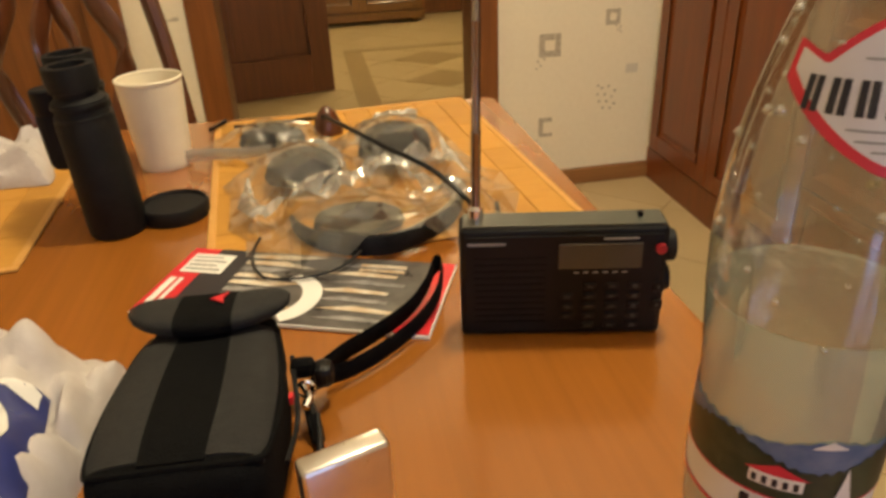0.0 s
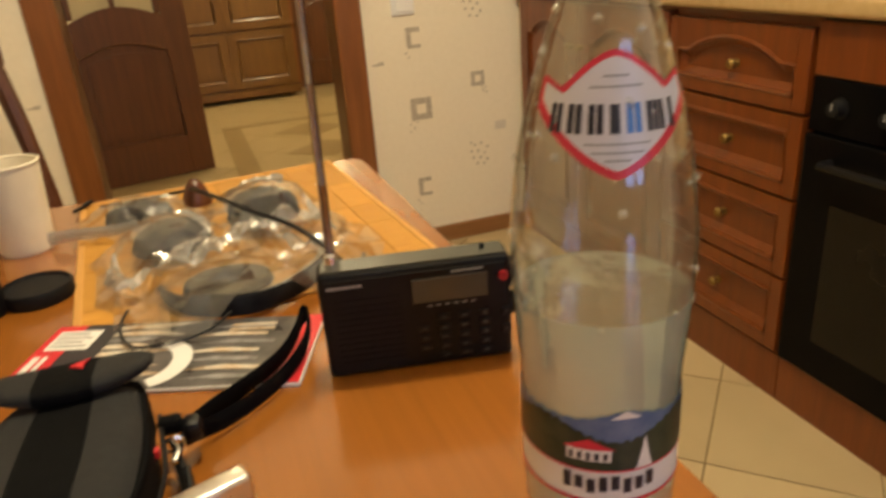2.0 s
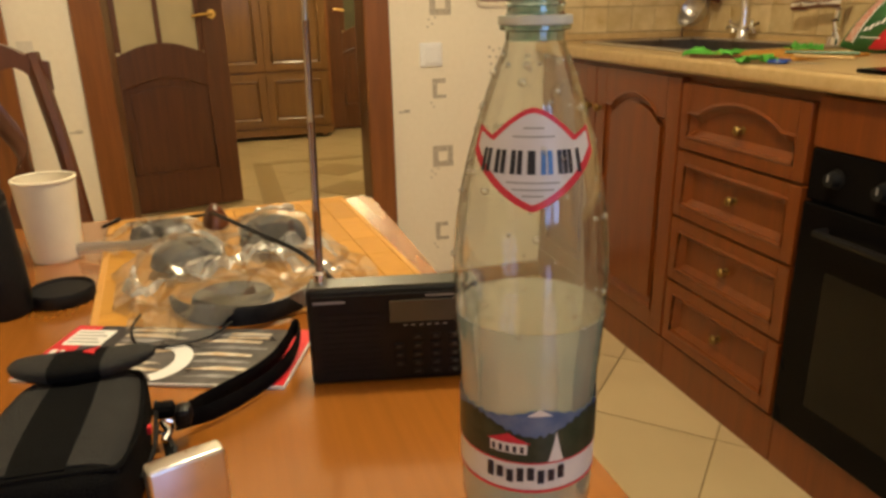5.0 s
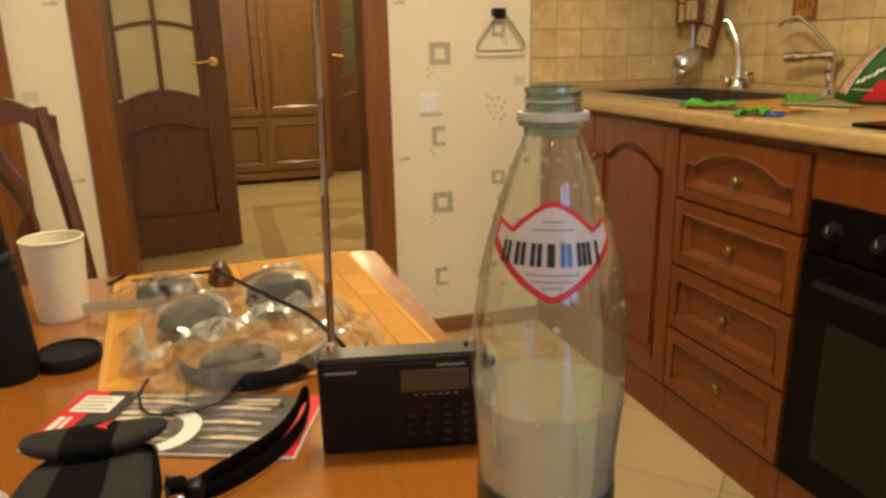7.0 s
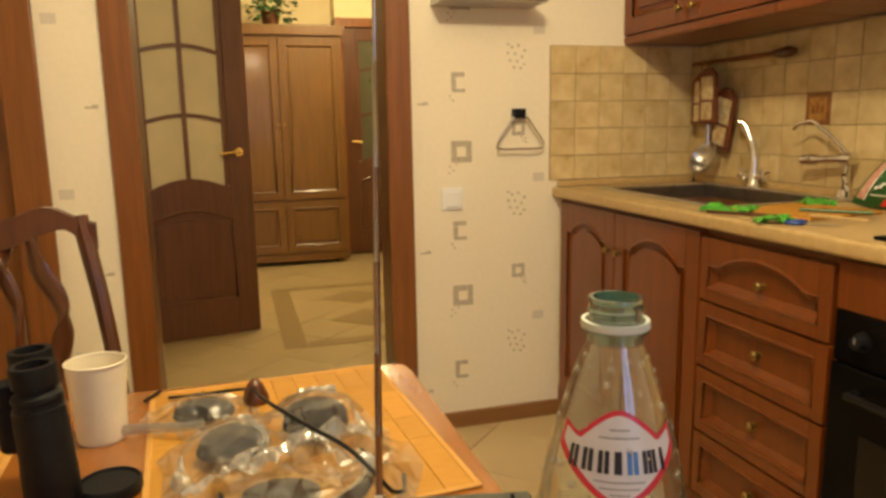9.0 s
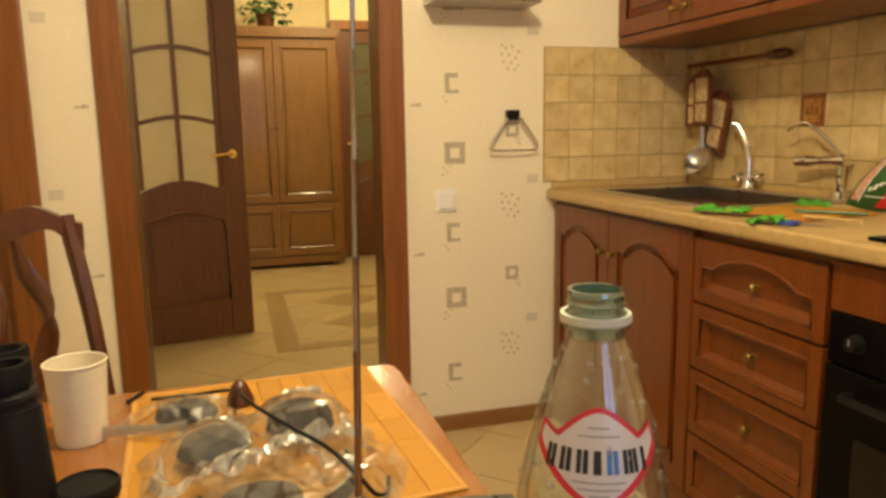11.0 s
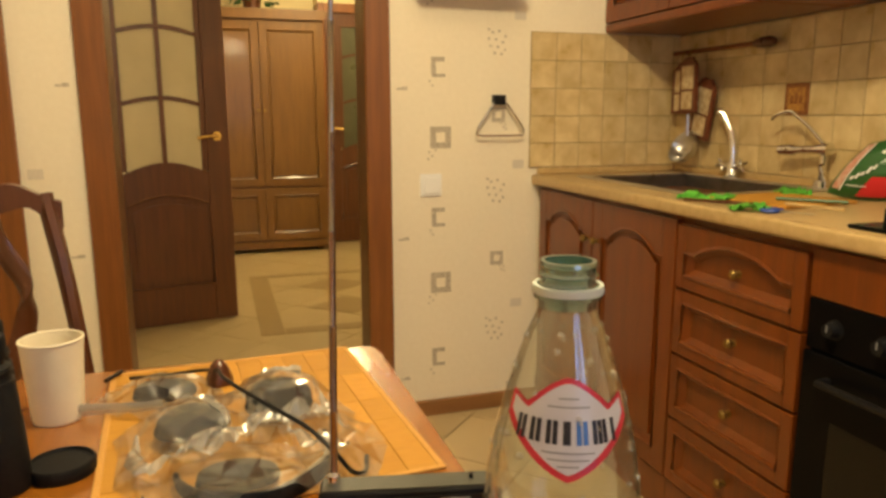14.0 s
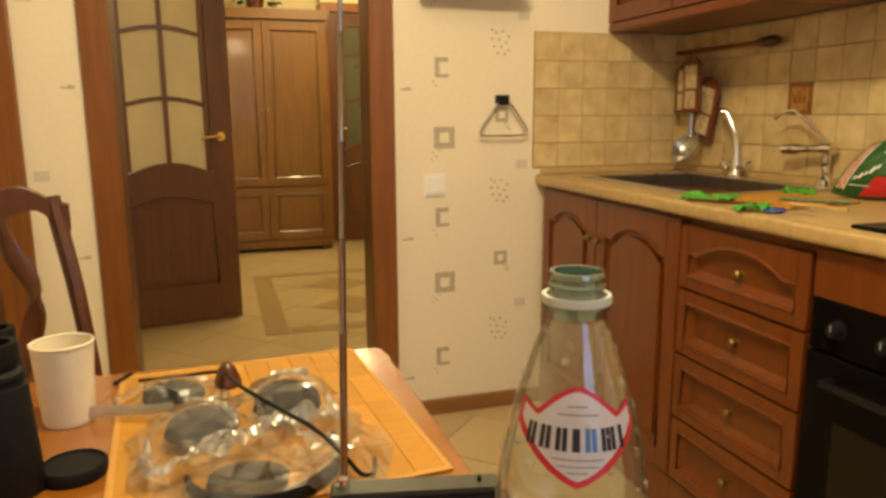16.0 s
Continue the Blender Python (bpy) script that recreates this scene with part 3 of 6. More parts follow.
M_BOARD = mat("painted_board", (0.20, 0.055, 0.02), 0.5, color2=(0.11, 0.03, 0.012), scale=26, bump=0.1, detail=2)

M_CREAM = mat("cream_paint", (0.72, 0.62, 0.40), 0.5, color2=(0.48, 0.32, 0.16), scale=48, detail=3)


def board(y, z, wdt, hgt, lean, x, tilt=0):
    t = thing("cutting_board", pose(x, y, z, lean, 0, -90) @ pose(0, 0, 0, 0, tilt, 0), "small painted wooden cutting board hung on a rail", "cutting board", "boards on the rail")
    pts = [(-wdt / 2, -hgt), (wdt / 2, -hgt), (wdt / 2, -0.03), (wdt * 0.2, 0), (-wdt * 0.2, 0), (-wdt / 2, -0.03)]
    part("board", extrude(pts, -0.006, 0.006, 0.003), M_BOARD, t)
    part("painted_panel", box(-wdt * 0.36, wdt * 0.36, -0.0075, -0.0062, -hgt * 0.58, -hgt * 0.16), M_CREAM, t)
    part("painted_panel", box(-wdt * 0.36, wdt * 0.3, -0.0075, -0.0062, -hgt * 0.94, -hgt * 0.62), M_CREAM, t)


board(2.865, 1.330, 0.125, 0.19, 0, 2.178)
board(2.815, 1.345, 0.095, 0.20, 2, 2.160)
board(2.745, 1.265, 0.105, 0.22, 3, 2.195, 14)
t = thing("ladle", pose(2.18, 2.82, 1.33, 0, 0, 0), "steel soup ladle hung on the rail", "ladle")
part("handle", tube([(0, 0.02, 0), (0, 0.015, -0.15), (0, 0.01, -0.27)], [0.006, 0.005, 0.007], 8), M_STEEL, t, smooth=True)
bb = lathe([(0, -0.042), (0.034, -0.036), (0.058, -0.016), (0.066, 0.010), (0.063, 0.010), (0.055, -0.014), (0.032, -0.032), (0, -0.038)], 26)
bmesh.ops.transform(bb, matrix=pose(-0.012, 0.01, -0.315, 0, -62, 0), verts=bb.verts)
part("bowl", bb, M_STEEL, t, smooth=True)

# towel ring
t = thing("towel_ring", pose(1.478, NORTH, 1.19), "chrome triangular towel ring on a dark holder", "towel ring")
part("holder", box(-0.024, 0.024, -0.03, -0.001, -0.018, 0.018, 0.004), M_BLACK, t)
tri = [(-0.025, -0.03, -0.012), (-0.06, -0.032, -0.06), (-0.088, -0.034, -0.10), (-0.09, -0.034, -0.118), (-0.078, -0.034, -0.127), (0, -0.034, -0.128), (0.078, -0.034, -0.127), (0.09, -0.034, -0.118), (0.088, -0.034, -0.10), (0.06, -0.032, -0.06), (0.025, -0.03, -0.012)]
part("ring", tube(spline(tri, 4), 0.0045, 8), M_CHROME, t, smooth=True)
# light switch
t = thing("light_switch", pose(1.221, NORTH, 0.886), "white square light switch on the wall", "light switch")
part("plate", box(-0.041, 0.041, -0.009, -0.001, -0.041, 0.041, 0.004), M_WHITE, t)
part("rocker", box(-0.027, 0.027, -0.014, -0.0085, -0.03, 0.03, 0.003), M_WHITE, t)
# shelf end high on the wall
t = thing("wall_shelf", pose(1.34, NORTH, 1.562), "plain grey wall-mounted shelf board", "shelf")
part("board", box(-0.19, 0.19, -0.16, -0.001, 0, 0.025, 0.006), M_STEEL, t)
part("bracket", box(-0.15, -0.13, -0.12, -0.001, 0.0255, 0.09), M_STEEL, t)
part("bracket", box(0.13, 0.15, -0.12, -0.001, 0.0255, 0.09), M_STEEL, t)

# ---- hall ----
t = thing("wardrobe", pose(0.345, 6.60, 0) @ Matrix.Diagonal((0.98, 1, 0.983, 1)), "brown wooden wardrobe with two tall panelled doors", "wardrobe")
part("body", box(0, 1.045, 0.0, 0.58, 0.10, 1.93), M_WARD, t)
part("plinth", box(-0.01, 1.055, -0.012, 0.58, 0.035, 0.0995, 0.004), M_WARD, t)
for x in (0.03, 0.96):
    part("foot", box(x, x + 0.05, 0.05, 0.1, 0, 0.036), M_WARD, t)
cor = extrude([(-0.0, 1.93), (-0.035, 1.985), (-0.035, 2.01), (1.08, 2.01), (1.08, 1.985), (1.045, 1.93)], -0.035, 0.58)
part("cornice", cor, M_WARD, t)
for a, c in ((0.012, 0.518), (0.523, 1.033)):
    d = panel_door(t, a, 0.575, c, 1.905, M_WARD, 0.0, 0.06)
    knob(d, 0.495 if a < 0.3 else 0.545, 1.20)
    panel_door(t, a, 0.115, c, 0.555, M_WARD, 0.0, 0.06, "low_door")


def glazed_leaf(t, width, rows, glass=M_PANE):
    """Glazed leaf: stiles, rails, curved glazing bars, six panes, arched lower panel."""
    e, top, g = 0.118, 2.0, 0.028
    part("stile", box(0, e, -0.02, 0.02, 0, top, 0.003), M_DOOR, t)
    part("stile", box(width - e, width, -0.02, 0.02, 0, top, 0.003), M_DOOR, t)
    part("rail", box(e, width - e, -0.0195, 0.0195, 0, 0.21, 0.003), M_DOOR, t)
    part("rail", box(e, width - e, -0.0195, 0.0195, top - 0.11, top, 0.003), M_DOOR, t)
    def curve(v, rise, n=12):
        return [(e + k / n * (width - 2 * e), v + rise * math.sin(math.pi * k / n)) for k in range(n + 1)]
    lo = [(x, z) for x, z in curve(0.655, 0.055)]
    hi = [(x, z) for x, z in curve(0.825, 0.06)]
    part("lock_rail", extrude(lo + hi[::-1], -0.0195, 0.0195), M_DOOR, t)
    part("lower_panel", extrude([(e, 0.21), *lo, (width - e, 0.21)][::-1], -0.006, 0.006), M_DOOR, t)
    inn = [(x + (0.04 if k == 0 else -0.04 if k == len(lo) - 1 else 0), z - 0.045) for k, (x, z) in enumerate(lo)]
    inn = [(max(e + 0.04, min(width - e - 0.04, x)), z) for x, z in inn]
    part("raised_field", extrude([(e + 0.04, 0.25), *inn, (width - e - 0.04, 0.25)][::-1], -0.014, -0.0062, 0.005), M_DOOR, t)
    part("bead", tube([(x, -0.017, z) for x, z in lo] + [(width - e, -0.017, 0.21), (e, -0.017, 0.21)], 0.007, 6, closed=True), M_DOOR, t, smooth=True)
    for v in rows:
        c = curve(v, 0.04)
        part("glazing_bar", extrude(c + [(x, z + 0.022) for x, z in c[::-1]], -0.013, 0.013), M_DOOR, t)
    part("glazing_bar", box(width / 2 - 0.012, width / 2 + 0.012, -0.0125, 0.0125, 0.86, top - 0.11), M_DOOR, t)
    for x0 in (e, width - e - g):
        part("glazing_frame", box(x0, x0 + g, -0.015, 0.015, 0.84, top - 0.11, 0.003), M_DOOR, t)
    edges = [0.84, *rows, top - 0.09]
    for a, c in zip(edges, edges[1:]):
        for x0, x1 in ((e - 0.005, width / 2), (width / 2, width - e + 0.005)):
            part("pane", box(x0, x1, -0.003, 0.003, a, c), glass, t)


t = thing("door_2", pose(-0.107, 4.515, 0.008, 0, 0, 13.0), "open dark brown hall door with six frosted panes", "door", kind="structure")
glazed_leaf(t, 0.672, (1.17, 1.53))
hd = part("door_handle", lathe([(0, 0.012), (0.024, 0.01), (0.026, 0.0), (0, -0.001)], 18), M_BRASS, t, "brass door handle", True)
hd.matrix_local = pose(0.607, -0.02, 1.02, 90, 0, 0)
lv = part("lever", tube(spline([(0.607, -0.02, 1.02), (0.607, -0.055, 1.02), (0.585, -0.062, 1.022), (0.50, -0.06, 1.012)], 5), 0.0085, 8), M_BRASS, t, "brass lever", True)
t = thing("door_3", pose(1.436, 6.96, 0.008, 0, 0, 0), "brown hall door with frosted panes beside the wardrobe", "door", kind="structure")
# pane colour painted dark to stand for the unlit room behind the glass
glazed_leaf(t, 0.62, (1.22, 1.61), mat("unlit_room_pane", (0.10, 0.10, 0.055), 0.3, color2=(0.075, 0.075, 0.04), scale=6, bump=0.2, fine=120))
part("door_handle", tube(spline([(0.05, -0.02, 1.02), (0.05, -0.06, 1.02), (0.07, -0.065, 1.02), (0.14, -0.06, 1.01)], 5), 0.009, 8), M_BRASS, t, "brass door handle", True)
t = thing("door_frame", pose(1.378, 6.94, 0), "brown wooden casing of a hall door", "door frame", kind="structure")
part("upright", box(-0.0, 0.055, -0.03, 0.26, 0, 2.09, 0.004), M_CASE, t)
part("upright", box(0.685, 0.73, -0.03, 0.26, 0, 2.09, 0.004), M_CASE, t)
part("head", box(0.0555, 0.6845, -0.03, 0.26, 2.012, 2.089, 0.004), M_CASE, t)
part("infill", box(0.0, 0.73, 0.0, 0.26, 2.0905, 2.599), M_HALL, t, "pale yellow wall above the door")
# plant on the wardrobe
t = thing("potted_plant", pose(0.83, 6.82, 1.976), "leafy green pot plant on top of the wardrobe", "plant")
part("pot", lathe([(0, 0), (0.06, 0), (0.08, 0.12), (0.084, 0.125), (0.076, 0.125), (0.07, 0.10), (0, 0.10)], 20), M_CHAIR, t, smooth=True)
rng = random.Random(4)
lf = bmesh.new()
for k in range(120):
    a, rr = rng.uniform(0, 6.283), rng.uniform(0.03, 0.20)
    h = 0.11 + rng.uniform(0, 0.16) - 0.5 * max(0, rr - 0.1)
    c = Vector((rr * math.cos(a), rr * math.sin(a) * 0.7, h))
    q = bmesh.new()
    s = rng.uniform(0.02, 0.035)
    vs = [q.verts.new(v) for v in ((0, 0, 0), (s * 0.6, s * 0.5, 0.006), (s * 1.1, 0.9 * s, 0), (0.2 * s, 2.0 * s, -0.012), (-0.8 * s, 0.9 * s, 0), (-0.5 * s, s * 0.4, 0.006))]
    q.faces.new(vs)
    merge(lf, q, Matrix.Translation(c) @ Euler((rng.uniform(-0.9, 0.6), rng.uniform(-0.6, 0.6), a - 1.57)).to_matrix().to_4x4())
part("leaves", lf, M_LEAF, t)
# floor inlays in the hall
def inlay(name, pts, z=0.0):
    ob = part(name, flatpoly(pts, 0.0005 + z, 0.0025 + z), M_INLAY, hall_floor)
for r in ((0.655, 5.62, 1.75, 5.70), (0.655, 4.22, 0.78, 5.615), (0.785, 4.22, 1.75, 4.32)):
    inlay("inlay_strip", [(r[0], r[1]), (r[2], r[1]), (r[2], r[3]), (r[0], r[3])])
for cx, cy in ((1.2, 5.28), (1.2, 4.72)):
    inlay("inlay_diamond", [(cx - 0.24, cy), (cx, cy - 0.2), (cx + 0.24, cy), (cx, cy + 0.2)])

# ---- dining chair at the far end of the table ----
t = thing("dining_chair", pose(-0.005, 2.02, 0, 0, 0, 6), "dark carved wooden dining chair with pierced splat", "chair")
BK = 0.17
for s in (-1, 1):
    part("back_post", tube(spline([(s * 0.235, -0.02, 0), (s * 0.225, -0.01, 0.44), (s * 0.195, 0.06, 0.75), (s * 0.158, 0.12, 0.975)], 6), 0.021, 8, flat=0.016), M_CHAIR, t, smooth=True)
    part("leg", tube([(s * 0.20, -0.40, 0), (s * 0.20, -0.40, 0.42)], [0.016, 0.022], 10), M_CHAIR, t, smooth=True)
crest, low = [], []
for k in range(33):
    u = -1 + k / 16
    zt = 0.955 + 0.045 * math.exp(-((abs(u) - 0.5) / 0.34) ** 2) + 0.012 * math.exp(-(u / 0.25) ** 2)
    crest.append((u * 0.188, zt))
    low.append((u * 0.188, zt - 0.058 + 0.022 * math.exp(-((abs(u) - 0.72) / 0.16) ** 2)))
part("crest_rail", extrude(crest + low[::-1], 0.10, 0.135, 0.005), M_CHAIR, t)
for s in (-1, 1):
    part("splat_rib", tube(spline([(s * 0.012, 0.03, 0.50), (s * 0.095, 0.065, 0.68), (s * 0.112, 0.08, 0.79), (s * 0.075, 0.10, 0.875), (s * 0.062, 0.118, 0.94)], 6), 0.023, 8, flat=0.010), M_CHAIR, t, smooth=True)
    part("splat_rib", tube(spline([(s * 0.005, 0.03, 0.50), (s * 0.03, 0.065, 0.68), (s * 0.03, 0.085, 0.80), (s * 0.008, 0.105, 0.88), (s * 0.02, 0.118, 0.95)], 6), 0.019, 8, flat=0.010), M_CHAIR, t, smooth=True)
part("seat_rail", box(-0.21, 0.21, -0.42, 0.0, 0.40, 0.445, 0.008), M_CHAIR, t)
part("seat", box(-0.22, 0.22, -0.43, 0.0, 0.446, 0.485, 0.016, 3), mat("seat_fabric", (0.30, 0.22, 0.12), 0.9, color2=(0.36, 0.27, 0.16), scale=80, bump=0.4), t)
part("splat_base", box(-0.2, 0.2, 0.015, 0.04, 0.49, 0.53, 0.005), M_CHAIR, t)
import mathutils.bvhtree
from mathutils import geometry

# ---- table ----
TZ = 0.75
t = thing("dining_table", pose(0, 0, 0), "varnished orange-brown wooden dining table with rounded corners", "table")
TX0, TX1, TY0, TY1, RC = -0.17, 0.73, -0.15, 1.659, 0.026
pts = []
for cx, cy, a0 in ((TX1 - RC, TY1 - RC, 0), (TX0 + RC, TY1 - RC, 90), (TX0 + RC, TY0 + RC, 180), (TX1 - RC, TY0 + RC, 270)):
    pts += [(cx + RC * math.cos(radians(a0 + 15 * k)), cy + RC * math.sin(radians(a0 + 15 * k))) for k in range(7)]
b = flatpoly(pts, TZ - 0.03, TZ)
bmesh.ops.bevel(b, geom=[e for e in b.edges if abs(e.verts[0].co.z - e.verts[1].co.z) < 1e-6], offset=0.009, segments=3, affect="EDGES")
part("tabletop", b, M_TABLE, t, smooth=True)
ap = box(TX0 + 0.06, TX1 - 0.06, TY0 + 0.06, TY0 + 0.08, TZ - 0.12, TZ - 0.031)
part("apron", ap, M_TABLE, t)
part("apron", box(TX0 + 0.06, TX1 - 0.06, TY1 - 0.08, TY1 - 0.06, TZ - 0.12, TZ - 0.031), M_TABLE, t)
part("apron", box(TX0 + 0.06, TX0 + 0.08, TY0 + 0.081, TY1 - 0.081, TZ - 0.12, TZ - 0.031), M_TABLE, t)
part("apron", box(TX1 - 0.08, TX1 - 0.06, TY0 + 0.081, TY1 - 0.081, TZ - 0.12, TZ - 0.031), M_TABLE, t)
for x in (TX0 + 0.1, TX1 - 0.1):
    for y in (TY0 + 0.1, TY1 - 0.1):
        lg = lathe([(0.0, 0), (0.022, 0), (0.026, 0.3), (0.036, 0.62), (0.036, 0.718), (0, 0.719)], 16)
        bmesh.ops.translate(lg, vec=(x, y, 0), verts=lg.verts)
        part("leg", lg, M_TABLE, t, smooth=True)


# ---- placemats of bamboo slats ----
def placemat(m, wide, deep, label):
    t = thing("placemat", m, label, "placemat", "placemats on the table")
    rng_ = random.Random(int(wide * 1000))
    n = int(wide / 0.036)
    step = (wide - 0.014) / n
    for k in range(n):
        y = 0.007
        while y < deep - 0.012:
            ln = min(rng_.choice((0.07, 0.105, 0.14)), deep - 0.007 - y)
            part("slat", box(0.007 + k * step + 0.0003, 0.007 + (k + 1) * step - 0.0003, y + 0.0003, y + ln - 0.0003, 0.0004, 0.0024, 0.0005, 1), M_MAT, t)
            y += ln
    for r in ((0, wide, 0, 0.008), (0, wide, deep - 0.008, deep), (0, 0.008, 0.0081, deep - 0.0081), (wide - 0.008, wide, 0.0081, deep - 0.0081)):
        part("binding", box(*r, 0.0002, 0.0036, 0.001, 1), M_BIND, t)
    return t


placemat(pose(0.348, 1.176, TZ, 0, 0, 4.2), 0.360, 0.452, "orange bamboo slat placemat with stitched edge")
placemat(pose(-0.14, 1.215, TZ, 0, 0, 2.5), 0.32, 0.32, "glossy orange bamboo slat placemat with stitched edge")

# ---- radio ----
t = thing("portable_radio", pose(0.546, 1.036, TZ, 1.2, 0, -12), "black portable world-band radio with extended aerial", "radio")
RW, RH, RD = 0.143, 0.087, 0.026
rb = part("body", box(0, RW, 0, RD, 0, RH, 0.004, 3), M_BLACK, t)
part("front_panel", box(0.004, RW - 0.004, -0.0012, 0.0, 0.004, RH - 0.005, 0.0005, 1), M_BLACK, t)
part("display", box(0.068, 0.125, -0.0026, -0.0013, 0.056, 0.076, 0.0005, 1), M_LCD, t, "grey liquid crystal display")
part("top_trim", box(0.003, RW - 0.003, 0.0025, RD - 0.0025, RH, RH + 0.0012), M_TRIM, t, "grey-green satin top strip")
bb = lathe([(0, 0.003), (0.0036, 0.0028), (0.004, 0)], 16)
bmesh.ops.transform(bb, matrix=pose(0.137, -0.0012, 0.071, 90, 0, 0), verts=bb.verts)
part("power_button", bb, M_POWER, t, "round red power button", True)
part("name_plate", box(0.006, 0.032, -0.0018, -0.0013, 0.0755, 0.0775), M_MARK, t, "thin grey name bar")
part("display_caption", box(0.098, 0.122, -0.0018, -0.0013, 0.0785, 0.0798), M_MARK, t)
for k in range(6):
    part("display_mark", box(0.079 + k * 0.0066, 0.0825 + k * 0.0066, -0.0018, -0.0013, 0.0525, 0.0535), M_MARK, t)
for r in range(5):
    for c in range(4):
        if c == 0 and r in (0, 4):
            continue
        x, z = 0.075 + c * 0.0155, 0.0425 - r * 0.0082
        k = part("key", box(x - 0.0045, x + 0.0045, -0.0030, -0.0013, z - 0.0024, z + 0.0024, 0.0007, 1), M_BLACK, t)
        part("key_mark", box(x - 0.0022 + 0.0008 * (c == 3), x + 0.0022, -0.0034, -0.0031, z - (0.0006 if c < 3 else 0.0012), z + (0.0006 if c < 3 else 0.0012)), M_KEYM, k)
for z in (0.041, 0.026):
    k = part("key", box(0.134, 0.142, -0.0030, -0.0013, z - 0.004, z + 0.004, 0.0007, 1), M_BLACK, t)
    part("key_mark", box(0.137, 0.1392, -0.0034, -0.0031, z - 0.0011, z + 0.0011), M_KEYM, k)
g = bmesh.new()
for k in range(11):
    box(0.010, 0.060, -0.0017, -0.0011, 0.012 + k * 0.0052, 0.0136 + k * 0.0052, bm=g)
part("speaker_grille", g, M_RUBBER, t)
bb = lathe([(0, 0.007), (0.0105, 0.0065), (0.0115, 0.0055), (0.0115, 0.0)], 22)
bmesh.ops.transform(bb, matrix=pose(RW, 0.013, 0.066, 0, 90, 0), verts=bb.verts)
part("tuning_wheel", bb, M_RUBBER, t, smooth=True)
bb = lathe([(0, 0.005), (0.009, 0.0045), (0.0095, 0)], 22)
bmesh.ops.transform(bb, matrix=pose(RW, 0.013, 0.04, 0, 90, 0), verts=bb.verts)
part("volume_wheel", bb, M_RUBBER, t, smooth=True)
part("aerial_clip", box(RW - 0.02, RW - 0.017, 0.012, 0.016, RH, RH + 0.005), M_BLACK, t)
bb = lathe([(0, 0), (0.0055, 0), (0.0055, 0.01), (0.0035, 0.012), (0, 0.012)], 14)
bmesh.ops.translate(bb, vec=(0.012, 0.014, RH), verts=bb.verts)
ae = part("aerial_base", bb, M_CHROME, t, smooth=True)
prof, z = [], 0.0
LENS = (0.055, 0.07, 0.075, 0.075, 0.08, 0.08, 0.085)
for k, ln in enumerate(LENS):
    r = 0.0033 - 0.0003 * k
    prof += [(r, z), (r, z + ln - 0.002), (r + 0.00025, z + ln - 0.0015), (r + 0.00025, z + ln)]
    z += ln
prof += [(0.0022, z), (0.0022, z + 0.006), (0, z + 0.007)]
an = part("aerial", lathe([(0, 0)] + prof, 12), mat("aerial_chrome", (0.40, 0.37, 0.35), 0.18, 1.0), t, "telescopic chrome aerial", True)
an.matrix_local = pose(0.012, 0.014, RH + 0.01, -1.5, 1.3, 0)

# ---- bottle ----
BX, BY = 0.650, 0.823
FACE = math.atan2(-0.92, -0.40)
PROFILE = [(0.0290, 0.012), (0.0335, 0.018), (0.0362, 0.030), (0.0366, 0.040), (0.0366, 0.102), (0.0370, 0.115), (0.0385, 0.135), (0.0398, 0.155), (0.0402, 0.170), (0.0398, 0.185), (0.0380, 0.205), (0.0350, 0.225), (0.0312, 0.242), (0.0270, 0.258), (0.0225, 0.273), (0.0185, 0.285), (0.0152, 0.293), (0.0140, 0.297)]


def bottle_r(z):
    for (r0, z0), (r1, z1) in zip(PROFILE, PROFILE[1:]):
        if z0 <= z <= z1:
            return r0 + (r1 - r0) * (z - z0) / (z1 - z0)
    return PROFILE[0][0] if z < PROFILE[0][1] else PROFILE[-1][0]


t = thing("water_bottle", pose(BX, BY, TZ, 0, 0, math.degrees(FACE)) @ Matrix.Diagonal((1.05, 1.05, 0.968, 1)), "open clear plastic mineral water bottle, half full", "bottle")


def petal(b):
    """Five feet at the base."""
    for v in b.verts:
        if v.co.z < 0.03:
            a = math.atan2(v.co.y, v.co.x)
            f = abs(math.cos(2.5 * a)) ** 0.7
            v.co.z = v.co.z + (0.030 - v.co.z) * 0.55 * (1 - f) * (1 if v.co.xy.length > 0.01 else 0.6)


body = lathe([(0, 0.010), (0.012, 0.006), (0.022, 0.0), (0.027, 0.0015), (0.0315, 0.010), (0.0345, 0.020)] + PROFILE[2:], 60)
petal(body)
part("body", body, M_PET, t, "clear plastic body with petal foot", True)
neck = lathe([(0.0138, 0.2975), (0.0138, 0.302), (0.0165, 0.303), (0.0165, 0.3048), (0.0132, 0.306), (0.0132, 0.309), (0.0143, 0.310), (0.0132, 0.3113), (0.0132, 0.3138), (0.0143, 0.3148), (0.0132, 0.316), (0.0132, 0.319), (0.0138, 0.3198), (0.0136, 0.322), (0.0115, 0.322), (0.0112, 0.298)], 36)
part("neck", neck, M_PETG, t, "green-tinted threaded neck", True)
part("cap_ring", lathe([(0.0145, 0.3052), (0.0172, 0.3054), (0.0174, 0.3070), (0.0170, 0.3096), (0.0150, 0.3098), (0.0145, 0.3052)], 36), mat("tamper_ring", (0.62, 0.68, 0.62), 0.4), t, "whitish tamper ring", True)
